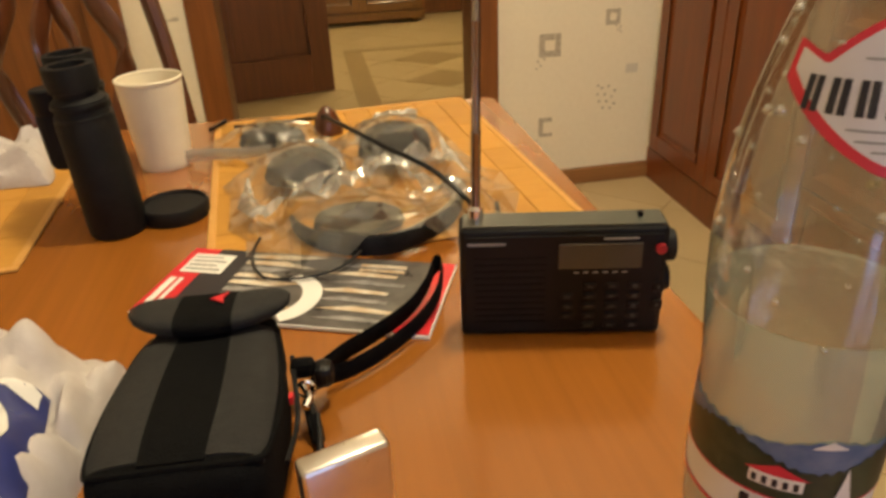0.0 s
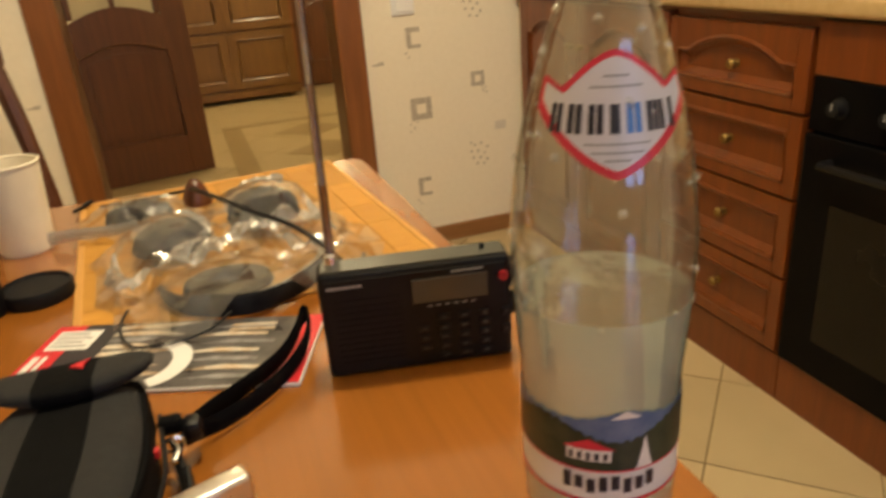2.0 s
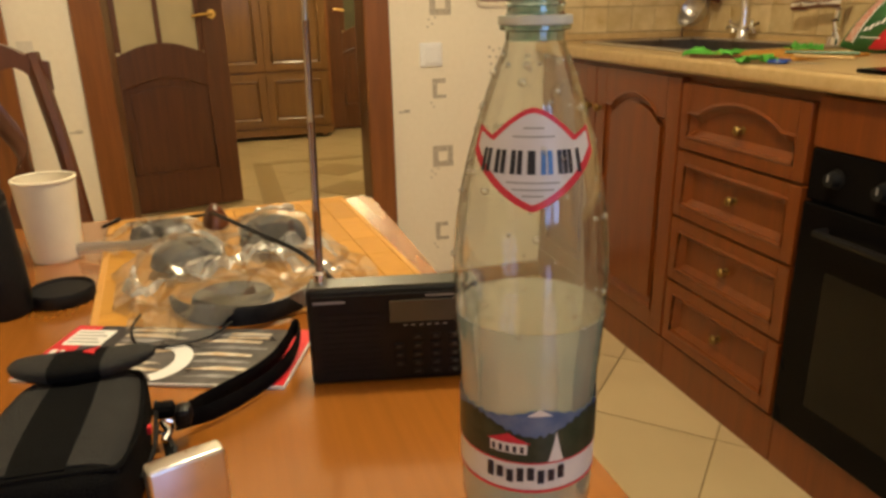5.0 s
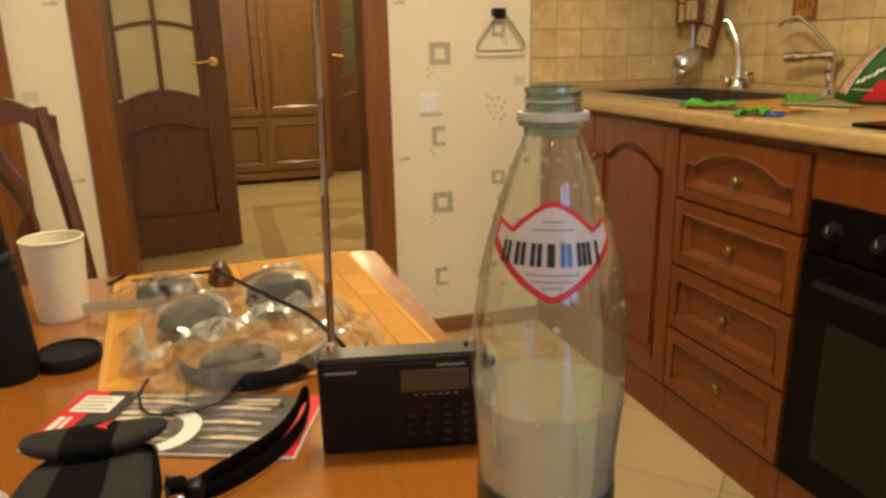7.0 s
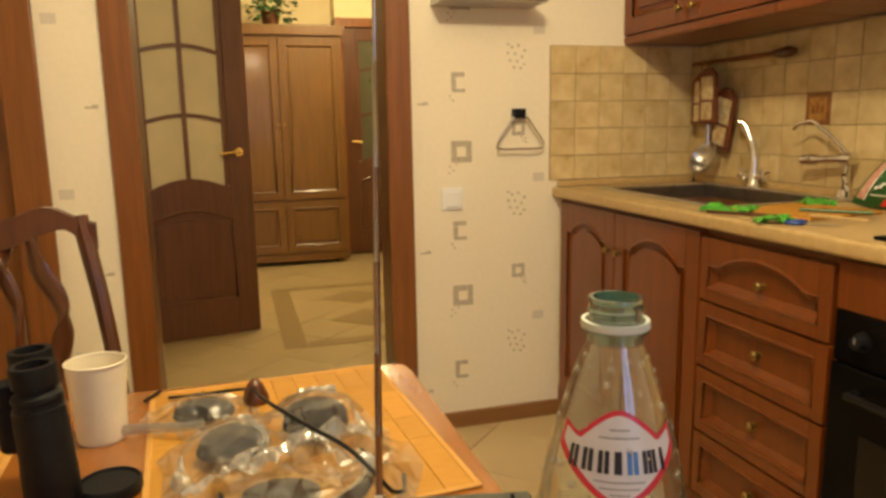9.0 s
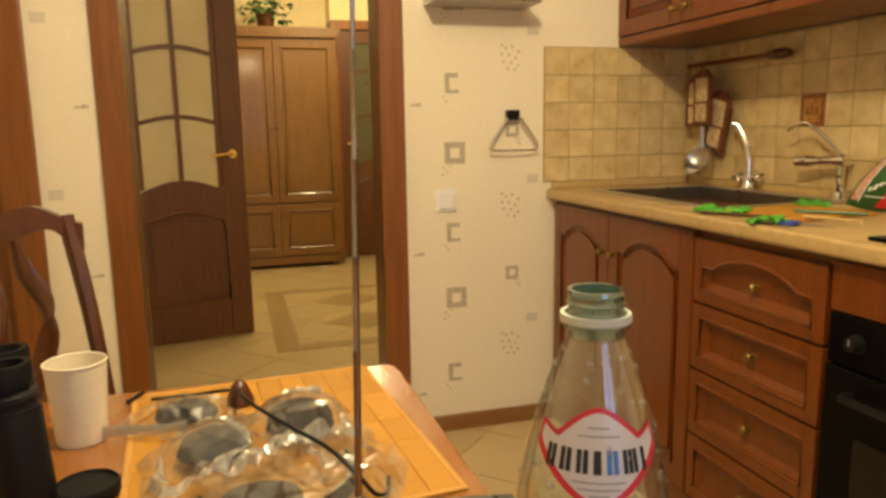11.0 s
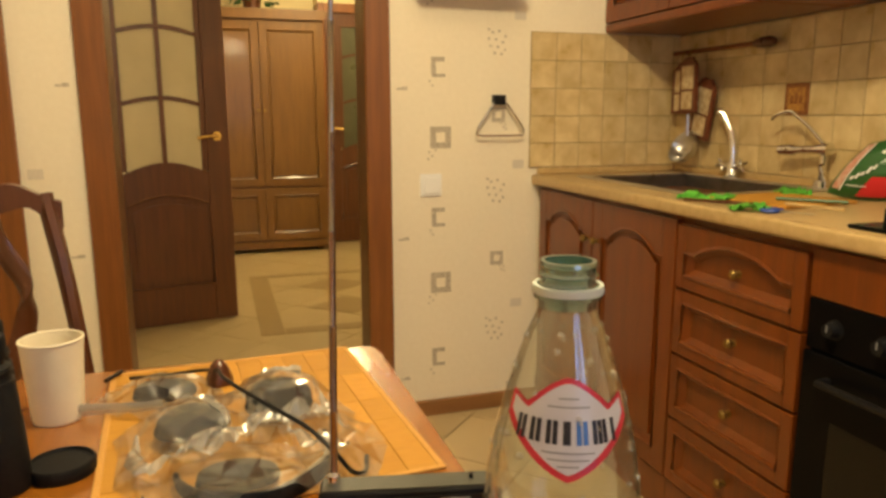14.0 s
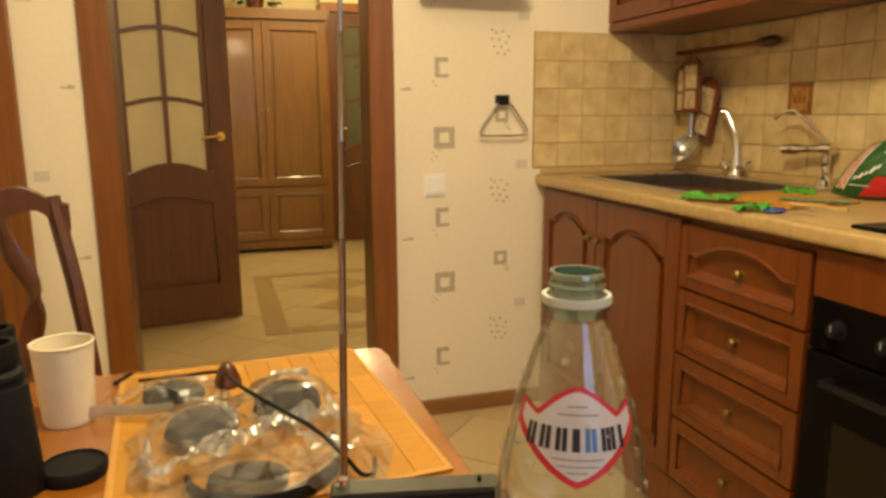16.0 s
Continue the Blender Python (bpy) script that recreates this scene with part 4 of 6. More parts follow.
# water
m_water = clear("cloudy_water", (0.88, 0.94, 0.92), 0.10, 0.54, 0.15, 30, 0.03, (0.74, 0.87, 0.95))
m_level = clear("water_surface", (0.92, 0.95, 0.92), 0.08, 0.10, 0.3, 50, 0.14, (0.66, 0.74, 0.70))
LVL = 0.152
wp = [(0, 0.011), (0.013, 0.008), (0.022, 0.002), (0.027, 0.003), (0.031, 0.011)] + [(r - 0.0008, z) for r, z in PROFILE[2:] if z < LVL] + [(bottle_r(LVL) - 0.0008, LVL)]
wt = lathe(wp, 60)
petal(wt)
part("water", wt, m_water, t, "slightly cloudy water", True)
part("water_surface", lathe([(bottle_r(LVL) - 0.001, LVL + 0.0006), (bottle_r(LVL) - 0.004, LVL), (0, LVL)], 48), m_level, t, "", True)


def wrapped(lo, hi, u0, u1, off, material, name, parent, label="", n=24, rows=6):
    """A piece of label laid on the bottle between two lines; u is the length round it."""
    b = bmesh.new()
    grid = []
    for k in range(n + 1):
        u = u0 + (u1 - u0) * k / n
        col = []
        for j in range(rows + 1):
            z = lo(u) + (hi(u) - lo(u)) * j / rows
            r = bottle_r(z) + off
            a = u / 0.036
            col.append(b.verts.new((r * math.cos(a), r * math.sin(a), z)))
        grid.append(col)
    for a, c in zip(grid, grid[1:]):
        for j in range(rows):
            if (a[j].co - a[j + 1].co).length > 1e-7 or (c[j].co - c[j + 1].co).length > 1e-7:
                try:
                    b.faces.new((a[j], c[j], c[j + 1], a[j + 1]))
                except ValueError:
                    pass
    bmesh.ops.remove_doubles(b, verts=b.verts, dist=1e-6)
    return part(name, b, material, parent, label, True)


# upper shield label: pointed below, shouldered above
HW = 0.0385


def sh_lo(u, g=0.0):
    s = min(1, abs(u) / (HW - g))
    return 0.2180 + g * 1.3 + 0.0265 * s ** 1.25


def sh_hi(u, g=0.0):
    s = abs(u) / (HW - g)
    if s < 0.66:
        return 0.2675 - g - 0.0140 * (s / 0.66) ** 1.7
    return 0.2535 - g + 0.0038 * min(1, (s - 0.66) / 0.3)


M_LABEL = mat("label_silver", (0.66, 0.65, 0.67), 0.3, color2=(0.72, 0.71, 0.73), scale=30)
M_LRED = mat("label_red", (0.66, 0.03, 0.06), 0.35)
M_LETTER = mat("label_black", (0.02, 0.02, 0.03), 0.35)
M_LBLUE = mat("label_blue", (0.06, 0.20, 0.55), 0.35)
lab = wrapped(lambda u: sh_lo(u), lambda u: max(sh_lo(u), sh_hi(u)), -HW, HW, 0.0005, M_LRED, "shield_label", t, "red-edged silver shield label", 40)
wrapped(lambda u: sh_lo(u, 0.0028), lambda u: max(sh_lo(u, 0.0028), sh_hi(u, 0.0026)), -HW + 0.003, HW - 0.003, 0.0008, M_LABEL, "label_field", lab, n=40)
# the name as a row of plain bars
for u0, u1, m_ in ((-0.0285, -0.0230, M_LETTER), (-0.0203, -0.0143, M_LETTER), (-0.0115, -0.0055, M_LETTER), (-0.0028, 0.0012, M_LETTER), (0.0040, 0.0100, M_LBLUE), (0.0126, 0.0208, M_LETTER), (0.0236, 0.0260, M_LETTER)):
    n_bars = 1 if u1 - u0 < 0.0045 else 3 if u1 - u0 > 0.007 else 2
    gap = 0.0009 if n_bars == 2 else 0.0006
    wide = (u1 - u0 - gap * (n_bars - 1)) / n_bars
    for k in range(n_bars):
        v0 = u0 + k * (wide + gap)
        wrapped(lambda u: 0.2362, lambda u: 0.2475, v0, v0 + wide, 0.0011, m_, "name_bar", lab, n=3, rows=2)
for u0, z in ((0.006, 0.2575), (0.012, 0.2535), (0.013, 0.2318), (0.010, 0.2285), (0.005, 0.2255)):
    wrapped(lambda u: z, lambda u: z + 0.0008, -u0, u0, 0.0011, M_MARK, "small_bar", lab, n=6, rows=1)
# lower wrap band
BW = 0.0366 * 2.6
band = wrapped(lambda u: 0.0535, lambda u: 0.0790, -BW * 0.036 / 0.0366, BW * 0.036 / 0.0366, 0.0004, M_GLOSS, "wrap_label", t, "white wrap label with mountain picture", 60, 3)
M_HILL = mat("label_hills", (0.015, 0.035, 0.02), 0.35, color2=(0.04, 0.06, 0.035), scale=120)
M_MOUNT = mat("label_mountains", (0.06, 0.12, 0.28), 0.35, color2=(0.16, 0.22, 0.36), scale=90)
wrapped(lambda u: 0.0535, lambda u: 0.0555, -BW, BW, 0.0007, M_LRED, "red_line", band, n=60, rows=1)
wrapped(lambda u: 0.0725, lambda u: 0.0735, -BW, BW, 0.0009, M_LRED, "red_line", band, n=60, rows=1)
wrapped(lambda u: 0.0730, lambda u: 0.1010 + 0.0055 * math.exp(-((u - 0.006) / 0.014) ** 2) + 0.0015 * math.sin(u * 900) + 0.001 * math.sin(u * 2100), -BW, BW, 0.0005, M_MOUNT, "mountain_line", band, n=90, rows=2)
wrapped(lambda u: 0.0730, lambda u: 0.0950 + 0.005 * math.cos((u + 0.03) * 95) + 0.0012 * math.sin(u * 1300), -BW, BW, 0.0008, M_HILL, "hill_line", band, n=90, rows=2)
wrapped(lambda u: 0.1030, lambda u: 0.1035 + 0.004 * max(0, 1 - abs(u - 0.006) / 0.006), 0.0, 0.012, 0.0008, M_GLOSS, "snow_peak", band, n=12, rows=1)
wrapped(lambda u: 0.0790, lambda u: 0.0855, -0.019, 0.0, 0.0011, M_GLOSS, "pavilion", band, n=8, rows=1)
wrapped(lambda u: 0.0856, lambda u: 0.0856 + 0.006 * (1 - abs((u + 0.0095) / 0.0115)), -0.021, 0.002, 0.0011, M_LRED, "pavilion_roof", band, n=12, rows=1)
for k in range(5):
    wrapped(lambda u: 0.0800, lambda u: 0.0840, -0.0178 + k * 0.0036, -0.0160 + k * 0.0036, 0.0014, M_LETTER, "pavilion_arch", band, n=2, rows=1)
wrapped(lambda u: 0.0740, lambda u: 0.0740 + 0.019 * max(0.02, 1 - abs(u - 0.0145) / 0.0042) ** 1.3, 0.0105, 0.0185, 0.0012, M_GLOSS, "fountain", band, n=12, rows=2)
for k in range(8):
    u0 = -0.0205 + k * 0.0052
    wrapped(lambda u: 0.0610 + 0.0012 * math.sin(k * 2.1), lambda u: 0.0695 + 0.0012 * math.cos(k * 1.7), u0, u0 + 0.0034, 0.0010, M_LETTER, "script_bar", band, n=3, rows=1)
# drops inside the shoulder
rng = random.Random(7)
dr = bmesh.new()
for k in range(130):
    z = 0.292 - 0.142 * rng.random() ** 1.3
    a, s = rng.uniform(-2.0, 2.0), rng.choice((0.0006, 0.0008, 0.0012, 0.0016, 0.0021))
    r = bottle_r(z) - 0.0006
    q = bmesh.new()
    bmesh.ops.create_icosphere(q, subdivisions=2, radius=s)
    merge(dr, q, pose(r * math.cos(a), r * math.sin(a), z))
tagged(part("condensation", dr, M_DROP, t, "", True), "drops of water inside the bottle", kind="stuff")

# ---- binoculars ----
t = thing("binoculars", pose(0.253, 1.300, TZ, 0, -2.4, 0), "black rubber binoculars standing on end", "binoculars")
BAR = [(0, 0.001), (0.0245, 0.0), (0.0275, 0.004), (0.0275, 0.05), (0.0268, 0.06), (0.0262, 0.115), (0.0235, 0.122), (0.0235, 0.126), (0.0245, 0.127), (0.0245, 0.133), (0.0195, 0.137), (0.0195, 0.142), (0.0225, 0.143), (0.0232, 0.162), (0.0222, 0.165), (0.0165, 0.165), (0.0155, 0.150), (0, 0.149)]
for x, y in ((0, 0), (-0.017, 0.061)):
    bb = lathe(BAR, 30)
    bmesh.ops.translate(bb, vec=(x, y, 0), verts=bb.verts)
    br = part("barrel", bb, M_RUBBER, t, smooth=True)
    for z, r in ((0.1295, 0.0252), (0.118, 0.0258)):
        q = lathe([(r - 0.002, z - 0.002), (r, z - 0.001), (r, z + 0.001), (r - 0.002, z + 0.002)], 30)
        bmesh.ops.translate(q, vec=(x, y, 0), verts=q.verts)
        part("ring", q, M_BLACK, br, smooth=True)
    q = lathe([(0, 0.152), (0.0158, 0.1515), (0, 0.151)], 20)
    bmesh.ops.translate(q, vec=(x, y, 0), verts=q.verts)
    part("eyepiece_lens", q, M_OVEN, br)
part("bridge", box(-0.052, -0.004, 0.018, 0.046, 0.060, 0.122, 0.010, 3), M_RUBBER, t)
bb = lathe([(0, 0.118), (0.013, 0.118), (0.014, 0.12), (0.014, 0.14), (0.012, 0.142), (0, 0.142)], 20)
bmesh.ops.translate(bb, vec=(-0.035, 0.025, 0), verts=bb.verts)
part("focus_wheel", bb, M_RUBBER, t, smooth=True)

t = thing("lens_cap", pose(0.304, 1.322, TZ, 0, 0, 0), "black rubber objective lens cap lying on the table", "lens cap")
part("disc", lathe([(0, 0.001), (0.033, 0.0), (0.0345, 0.002), (0.0345, 0.013), (0.033, 0.0155), (0.0315, 0.0155), (0.030, 0.0125), (0, 0.0125)], 40), M_RUBBER, t, smooth=True)

t = thing("paper_cup", pose(0.271, 1.483, TZ) @ Matrix.Diagonal((0.90, 0.90, 1, 1)), "plain white ribbed paper cup", "cup")
cp = [(0, 0.004), (0.029, 0.004), (0.030, 0.0), (0.0325, 0.0005)]
for k in range(14):
    z = 0.004 + k * 0.0072
    cp += [(0.0335 + z * 0.075, z), (0.0335 + z * 0.075 + 0.0002, z + 0.0036)]
cp += [(0.0405, 0.104), (0.0395, 0.1045), (0.0320, 0.006), (0, 0.006)]
part("wall", lathe(cp, 44), M_CUP, t, smooth=True)
part("rolled_rim", lathe([(0.0405, 0.104), (0.0425, 0.1055), (0.0425, 0.1075), (0.0408, 0.1085), (0.0395, 0.107), (0.0398, 0.1045), (0.0405, 0.104)], 44), M_CUP, t, smooth=True)

# ---- leaflet ----
t = thing("leaflet", pose(0.294, 1.128, TZ, 0, 0, -22), "glossy red and black printed leaflet on the table", "leaflet")
LW, LH = 0.246, 0.110
part("sheet", box(0, LW, 0, LH, 0.0003, 0.0035, 0.0006, 1), M_GLOSS, t)
def ink(name, x0, x1, y0, y1, m_, z=0.0036, label=""):
    return part(name, flatpoly([(x0, y0), (x1, y0), (x1, y1), (x0, y1)], z, z + 0.0002), m_, t, label)
ink("picture", 0.001, LW - 0.001, 0.001, LH - 0.001, M_PRINTK)
ink("red_band", 0.001, 0.045, 0.001, LH - 0.001, M_RED, 0.0039)
part("red_band", flatpoly([(LW - 0.028, 0.001), (LW - 0.001, 0.001), (LW - 0.001, LH - 0.001), (LW - 0.016, LH - 0.001)], 0.0039, 0.0041), M_RED, t)
ink("black_band", 0.028, 0.06, 0.001, LH - 0.001, M_LETTER, 0.0042)
ink("white_box", 0.008, 0.047, LH - 0.045, LH - 0.012, M_GLOSS, 0.0045)
for k in range(4):
    ink("text_bar", 0.011, 0.043 - 0.006 * (k % 2), LH - 0.040 + k * 0.007, LH - 0.0375 + k * 0.007, M_MARK, 0.0048)
for x0, x1 in ((0.006, 0.012), (0.015, 0.019)):
    ink("text_bar", x0, x1, 0.012, 0.055, M_GLOSS, 0.0045)
rng = random.Random(11)
M_PIC = mat("picture_pale", (0.74, 0.69, 0.60), 0.35, color2=(0.46, 0.30, 0.15), scale=70)
M_PICG = mat("picture_grey", (0.34, 0.33, 0.33), 0.35, color2=(0.16, 0.155, 0.155), scale=90)
for k in range(9):
    y = 0.008 + k * 0.0112
    ln = 0.045 + rng.uniform(-0.012, 0.02)
    p = [(0.060, y), (0.062, y + 0.006), (0.075 + ln * 0.4, y + 0.008), (0.072 + ln, y + 0.003 + rng.uniform(-0.006, 0.006)), (0.075 + ln * 0.4, y - 0.001)]
    part("picture_shape", flatpoly(p, 0.0040 + 0.0001 * (k % 3), 0.0042 + 0.0001 * (k % 3)), M_PIC if k % 3 else M_PICG, t)
arc = [(0.118 + 0.03 * math.cos(a), 0.036 + 0.036 * math.sin(a)) for a in [radians(d) for d in range(-70, 100, 10)]]
part("picture_shape", flatpoly(arc + [(0.106 + 0.026 * math.cos(a), 0.036 + 0.028 * math.sin(a)) for a in [radians(d) for d in range(95, -75, -17)]], 0.0044, 0.0046), M_GLOSS, t)
for k in range(7):
    x, y = 0.135 + rng.uniform(0, 0.02), 0.012 + k * 0.0135
    p = [(x, y), (x + 0.03, y + 0.006), (x + 0.065, y + 0.002), (x + 0.064, y - 0.002), (x + 0.03, y - 0.001)]
    part("picture_shape", flatpoly(p, 0.0040, 0.0042), M_PIC if k % 2 else M_PICG, t)
for k in range(2):
    ink("text_bar", 0.165, 0.205, 0.086 + 0.008 * k, 0.090 + 0.008 * k, M_PIC, 0.0045)

# ---- camera pouch ----
t = thing("camera_pouch", pose(0.378, 0.959, TZ, 0, 0, -3), "black and grey nylon camera pouch lying on its back", "camera pouch")


PH, PW = 0.060, 0.0485
PY0, PY1 = -0.088, 0.052


def pouch_half(y):
    """Half width and end rounding of the pouch along its length."""
    s = (y - PY0) / (PY1 - PY0)
    w = PW * (0.90 + 0.14 * math.sin(math.pi * min(1, s * 1.05)) - 0.07 * s)
    return w, max(0.0, 1 - abs(2 * s - 1) ** 7) ** 0.25


def pouch_top(x, y):
    w, e = pouch_half(y)
    return PH * 0.5 + PH * 0.5 * (max(0, 1 - (abs(x) / w) ** 4.5) ** (1 / 4.5)) * e


def sgn_pow(v, p):
    return math.copysign(abs(v) ** p, v)


def loft(rings):
    b = bmesh.new()
    vs = [[b.verts.new(p) for p in ring] for ring in rings]
    for a, c in zip(vs, vs[1:]):
        for k in range(len(a)):
            b.faces.new((a[k], a[(k + 1) % len(a)], c[(k + 1) % len(a)], c[k]))
    b.faces.new(vs[0]), b.faces.new(vs[-1])
    return b


rings = []
for k in range(33):
    y = PY0 + (PY1 - PY0) * (0.5 - 0.5 * math.cos(math.pi * (0.015 + 0.97 * k / 32)))
    w, e = pouch_half(y)
    rings.append([(w * (0.55 + 0.45 * e) * sgn_pow(math.cos(a), 2 / 4.5), y, max(0.0, PH * 0.5 + PH * 0.5 * e * sgn_pow(math.sin(a), 2 / 4.5))) for a in [2 * math.pi * j / 44 for j in range(44)]])
body = part("body", loft(rings), M_NYLON, t, "black nylon body", True)


def front(x0, x1, y0, y1, lift, n=10, m=12):
    b = bmesh.new()
    g = []
    for j in range(m + 1):
        y = y0 + (y1 - y0) * j / m
        k = pouch_half(y)[0] / PW
        g.append([b.verts.new((x * k, y, pouch_top(x * k, y) + lift)) for x in [x0 + (x1 - x0) * i / n for i in range(n + 1)]])
    for a, c in zip(g, g[1:]):
        for i in range(n):
            b.faces.new((a[i], a[i + 1], c[i + 1], c[i]))
    r = bmesh.ops.extrude_face_region(b, geom=b.faces[:])
    for v in r["geom"]:
        if isinstance(v, bmesh.types.BMVert):
            v.co.z -= 0.004
    return b


part("grey_panel", front(-0.0455, -0.0170, -0.074, 0.042, 0.0007), M_GREYNY, t, "grey woven side panel", True)
part("grey_panel", front(0.0170, 0.0455, -0.074, 0.042, 0.0007), M_GREYNY, t, "grey woven side panel", True)
part("centre_stripe", front(-0.0168, 0.0168, -0.0765, 0.042, 0.0012), M_NYLON, t, smooth=True)
pp = [(x * pouch_half(y)[0] / PW, y) for x, y in ((-0.0465, 0.040), (-0.0470, 0.02), (-0.0470, -0.03), (-0.0455, -0.068), (-0.036, -0.0775), (0, -0.0785), (0.036, -0.0775), (0.0455, -0.068), (0.0470, -0.03), (0.0470, 0.02), (0.0465, 0.040))]
part("piping", tube(spline([(x, y, pouch_top(x, y) - 0.0003) for x, y in pp], 6), 0.0019, 6), M_NYLON, t, smooth=True)


def pillow(xa, xb, grow, n=24):
    """The flap: a rounded visor bowed towards the pouch's foot."""
    rings = []
    for k in range(n + 1):
        x = xa + (xb - xa) * k / n
        e = max(0.05, 1 - (abs(x) / 0.0500) ** 3.0) ** 0.4
        bow = -0.016 * (1 - (x / 0.053) ** 2)
        rings.append([(x, 0.058 + bow * (0.75 - 0.25 * math.cos(a)) + 0.019 * e * grow * sgn_pow(math.cos(a), 0.75), 0.0645 - 0.10 * (0.026 * e * math.cos(a)) + 0.0075 * e * grow * sgn_pow(math.sin(a), 0.75)) for a in [2 * math.pi * j / 28 for j in range(28)]])
    return loft(rings)


flap = part("flap", pillow(-0.0490, 0.0490, 1.0), M_GREYNY, t, "rounded grey closing flap", True)
part("flap_stripe", pillow(-0.0172, 0.0172, 1.03, 8), M_NYLON, flap, smooth=True)
part("flap_logo", flatpoly([(0.002, 0.050), (0.013, 0.056), (0.010, 0.050), (0.011, 0.044)], 0.0726, 0.0736), M_RED, flap, "small red triangle mark")
part("back_pad", box(-0.040, 0.040, 0.035, 0.068, 0.0, 0.05, 0.010), M_NYLON, t)
part("zip", tube(spline([(0.0500, -0.055, 0.030), (0.0535, -0.02, 0.030), (0.0470, 0.040, 0.030)], 6), 0.0016, 6), M_RUBBER, t, smooth=True)
part("side_tag", box(0.0500, 0.0525, -0.018, -0.013, 0.038, 0.043), M_RED, t, "small red side tag")
lp = part("strap_loop", box(0.046, 0.062, 0.024, 0.036, 0.022, 0.034, 0.004), M_NYLON, t)
part("cord_lock", box(0.060, 0.073, 0.022, 0.038, 0.014, 0.030, 0.005), M_BLACK, t)
rg = tube([(0.056 + 0.006 * math.cos(a), 0.015, 0.022 + 0.006 * math.sin(a)) for a in [k * math.pi / 5 for k in range(10)]], 0.0012, 6, closed=True)
part("metal_ring", rg, M_CHROME, t, smooth=True)
part("zip_pull", tube([(0.056, 0.010, 0.018), (0.060, -0.002, 0.010), (0.062, -0.012, 0.003)], [0.003, 0.0045, 0.004], 8), M_BLACK, t, smooth=True)
part("snap_hook", tube(spline([(0.054, 0.016, 0.026), (0.058, 0.008, 0.022), (0.056, 0.0, 0.02)], 5), 0.0025, 8), M_CHROME, t, smooth=True)

# wrist strap from the pouch towards the radio
t = thing("wrist_strap", pose(0, 0, 0), "black webbing wrist strap lying beside the pouch", "strap")
st = spline([(0.438, 0.984, 0.768), (0.448, 0.994, 0.763), (0.465, 1.002, 0.761), (0.490, 1.019, 0.761), (0.514, 1.042, 0.762), (0.532, 1.066, 0.766), (0.541, 1.088, 0.771), (0.543, 1.103, 0.776), (0.537, 1.101, 0.773), (0.528, 1.084, 0.768), (0.512, 1.063, 0.763), (0.486, 1.041, 0.761), (0.460, 1.021, 0.761), (0.446, 1.004, 0.763)], 6)
part("webbing", tube(st, 0.0076, 8, flat=0.0014), M_NYLON, t, smooth=True)
# thin cord running to the lighter
t = thing("thin_cord", pose(0, 0, 0), "thin black and silver cord hanging from the pouch", "cord")
part("cord", tube(spline([(0.440, 0.955, 0.765), (0.440, 0.93, 0.756), (0.435, 0.90, 0.753), (0.430, 0.875, 0.7525), (0.428, 0.855, 0.7525), (0.430, 0.835, 0.7525)], 6), 0.0022, 8), M_BLACK, t, smooth=True)
part("silver_sleeve", tube([(0.4355, 0.902, 0.7532), (0.4330, 0.888, 0.753)], 0.0028, 8), M_CHROME, t, smooth=True)

# ---- lighter ----
ang = 18
t = thing("metal_lighter", pose(0.436, 0.857, TZ, 0, 0, ang), "satin silver flip-top lighter standing upright", "lighter")
def shell(z0, z1, bulge):
    b = box(0, 0.0445, 0, 0.0135, z0, z1, 0.0024, 3)
    if bulge:
        for v in b.verts:
            if v.co.z > z1 - 0.002:
                v.co.z += 0.0022 * (1 - ((v.co.x - 0.02225) / 0.02225) ** 2)
    return b
part("case", shell(0.0, 0.0605, True), M_SATIN, t, smooth=True)
part("hinge", tube([(-0.0008, 0.003, 0.0337), (-0.0008, 0.0105, 0.0337)], 0.0018, 8), M_SATIN, t, smooth=True)

# ---- plastic bag with headphones ----
M_SEAL = clear("plastic_seal", (0.85, 0.86, 0.9), 0.15, 0.35, 0.3, 60, 0.12)


CUPS = ((0.437, 1.360, 0.041, 0.034, 0.020, 28), (0.543, 1.398, 0.042, 0.036, 0.024, -8), (0.487, 1.226, 0.042, 0.024, 0.013, -6), (0.399, 1.497, 0.040, 0.026, 0.014, -8))


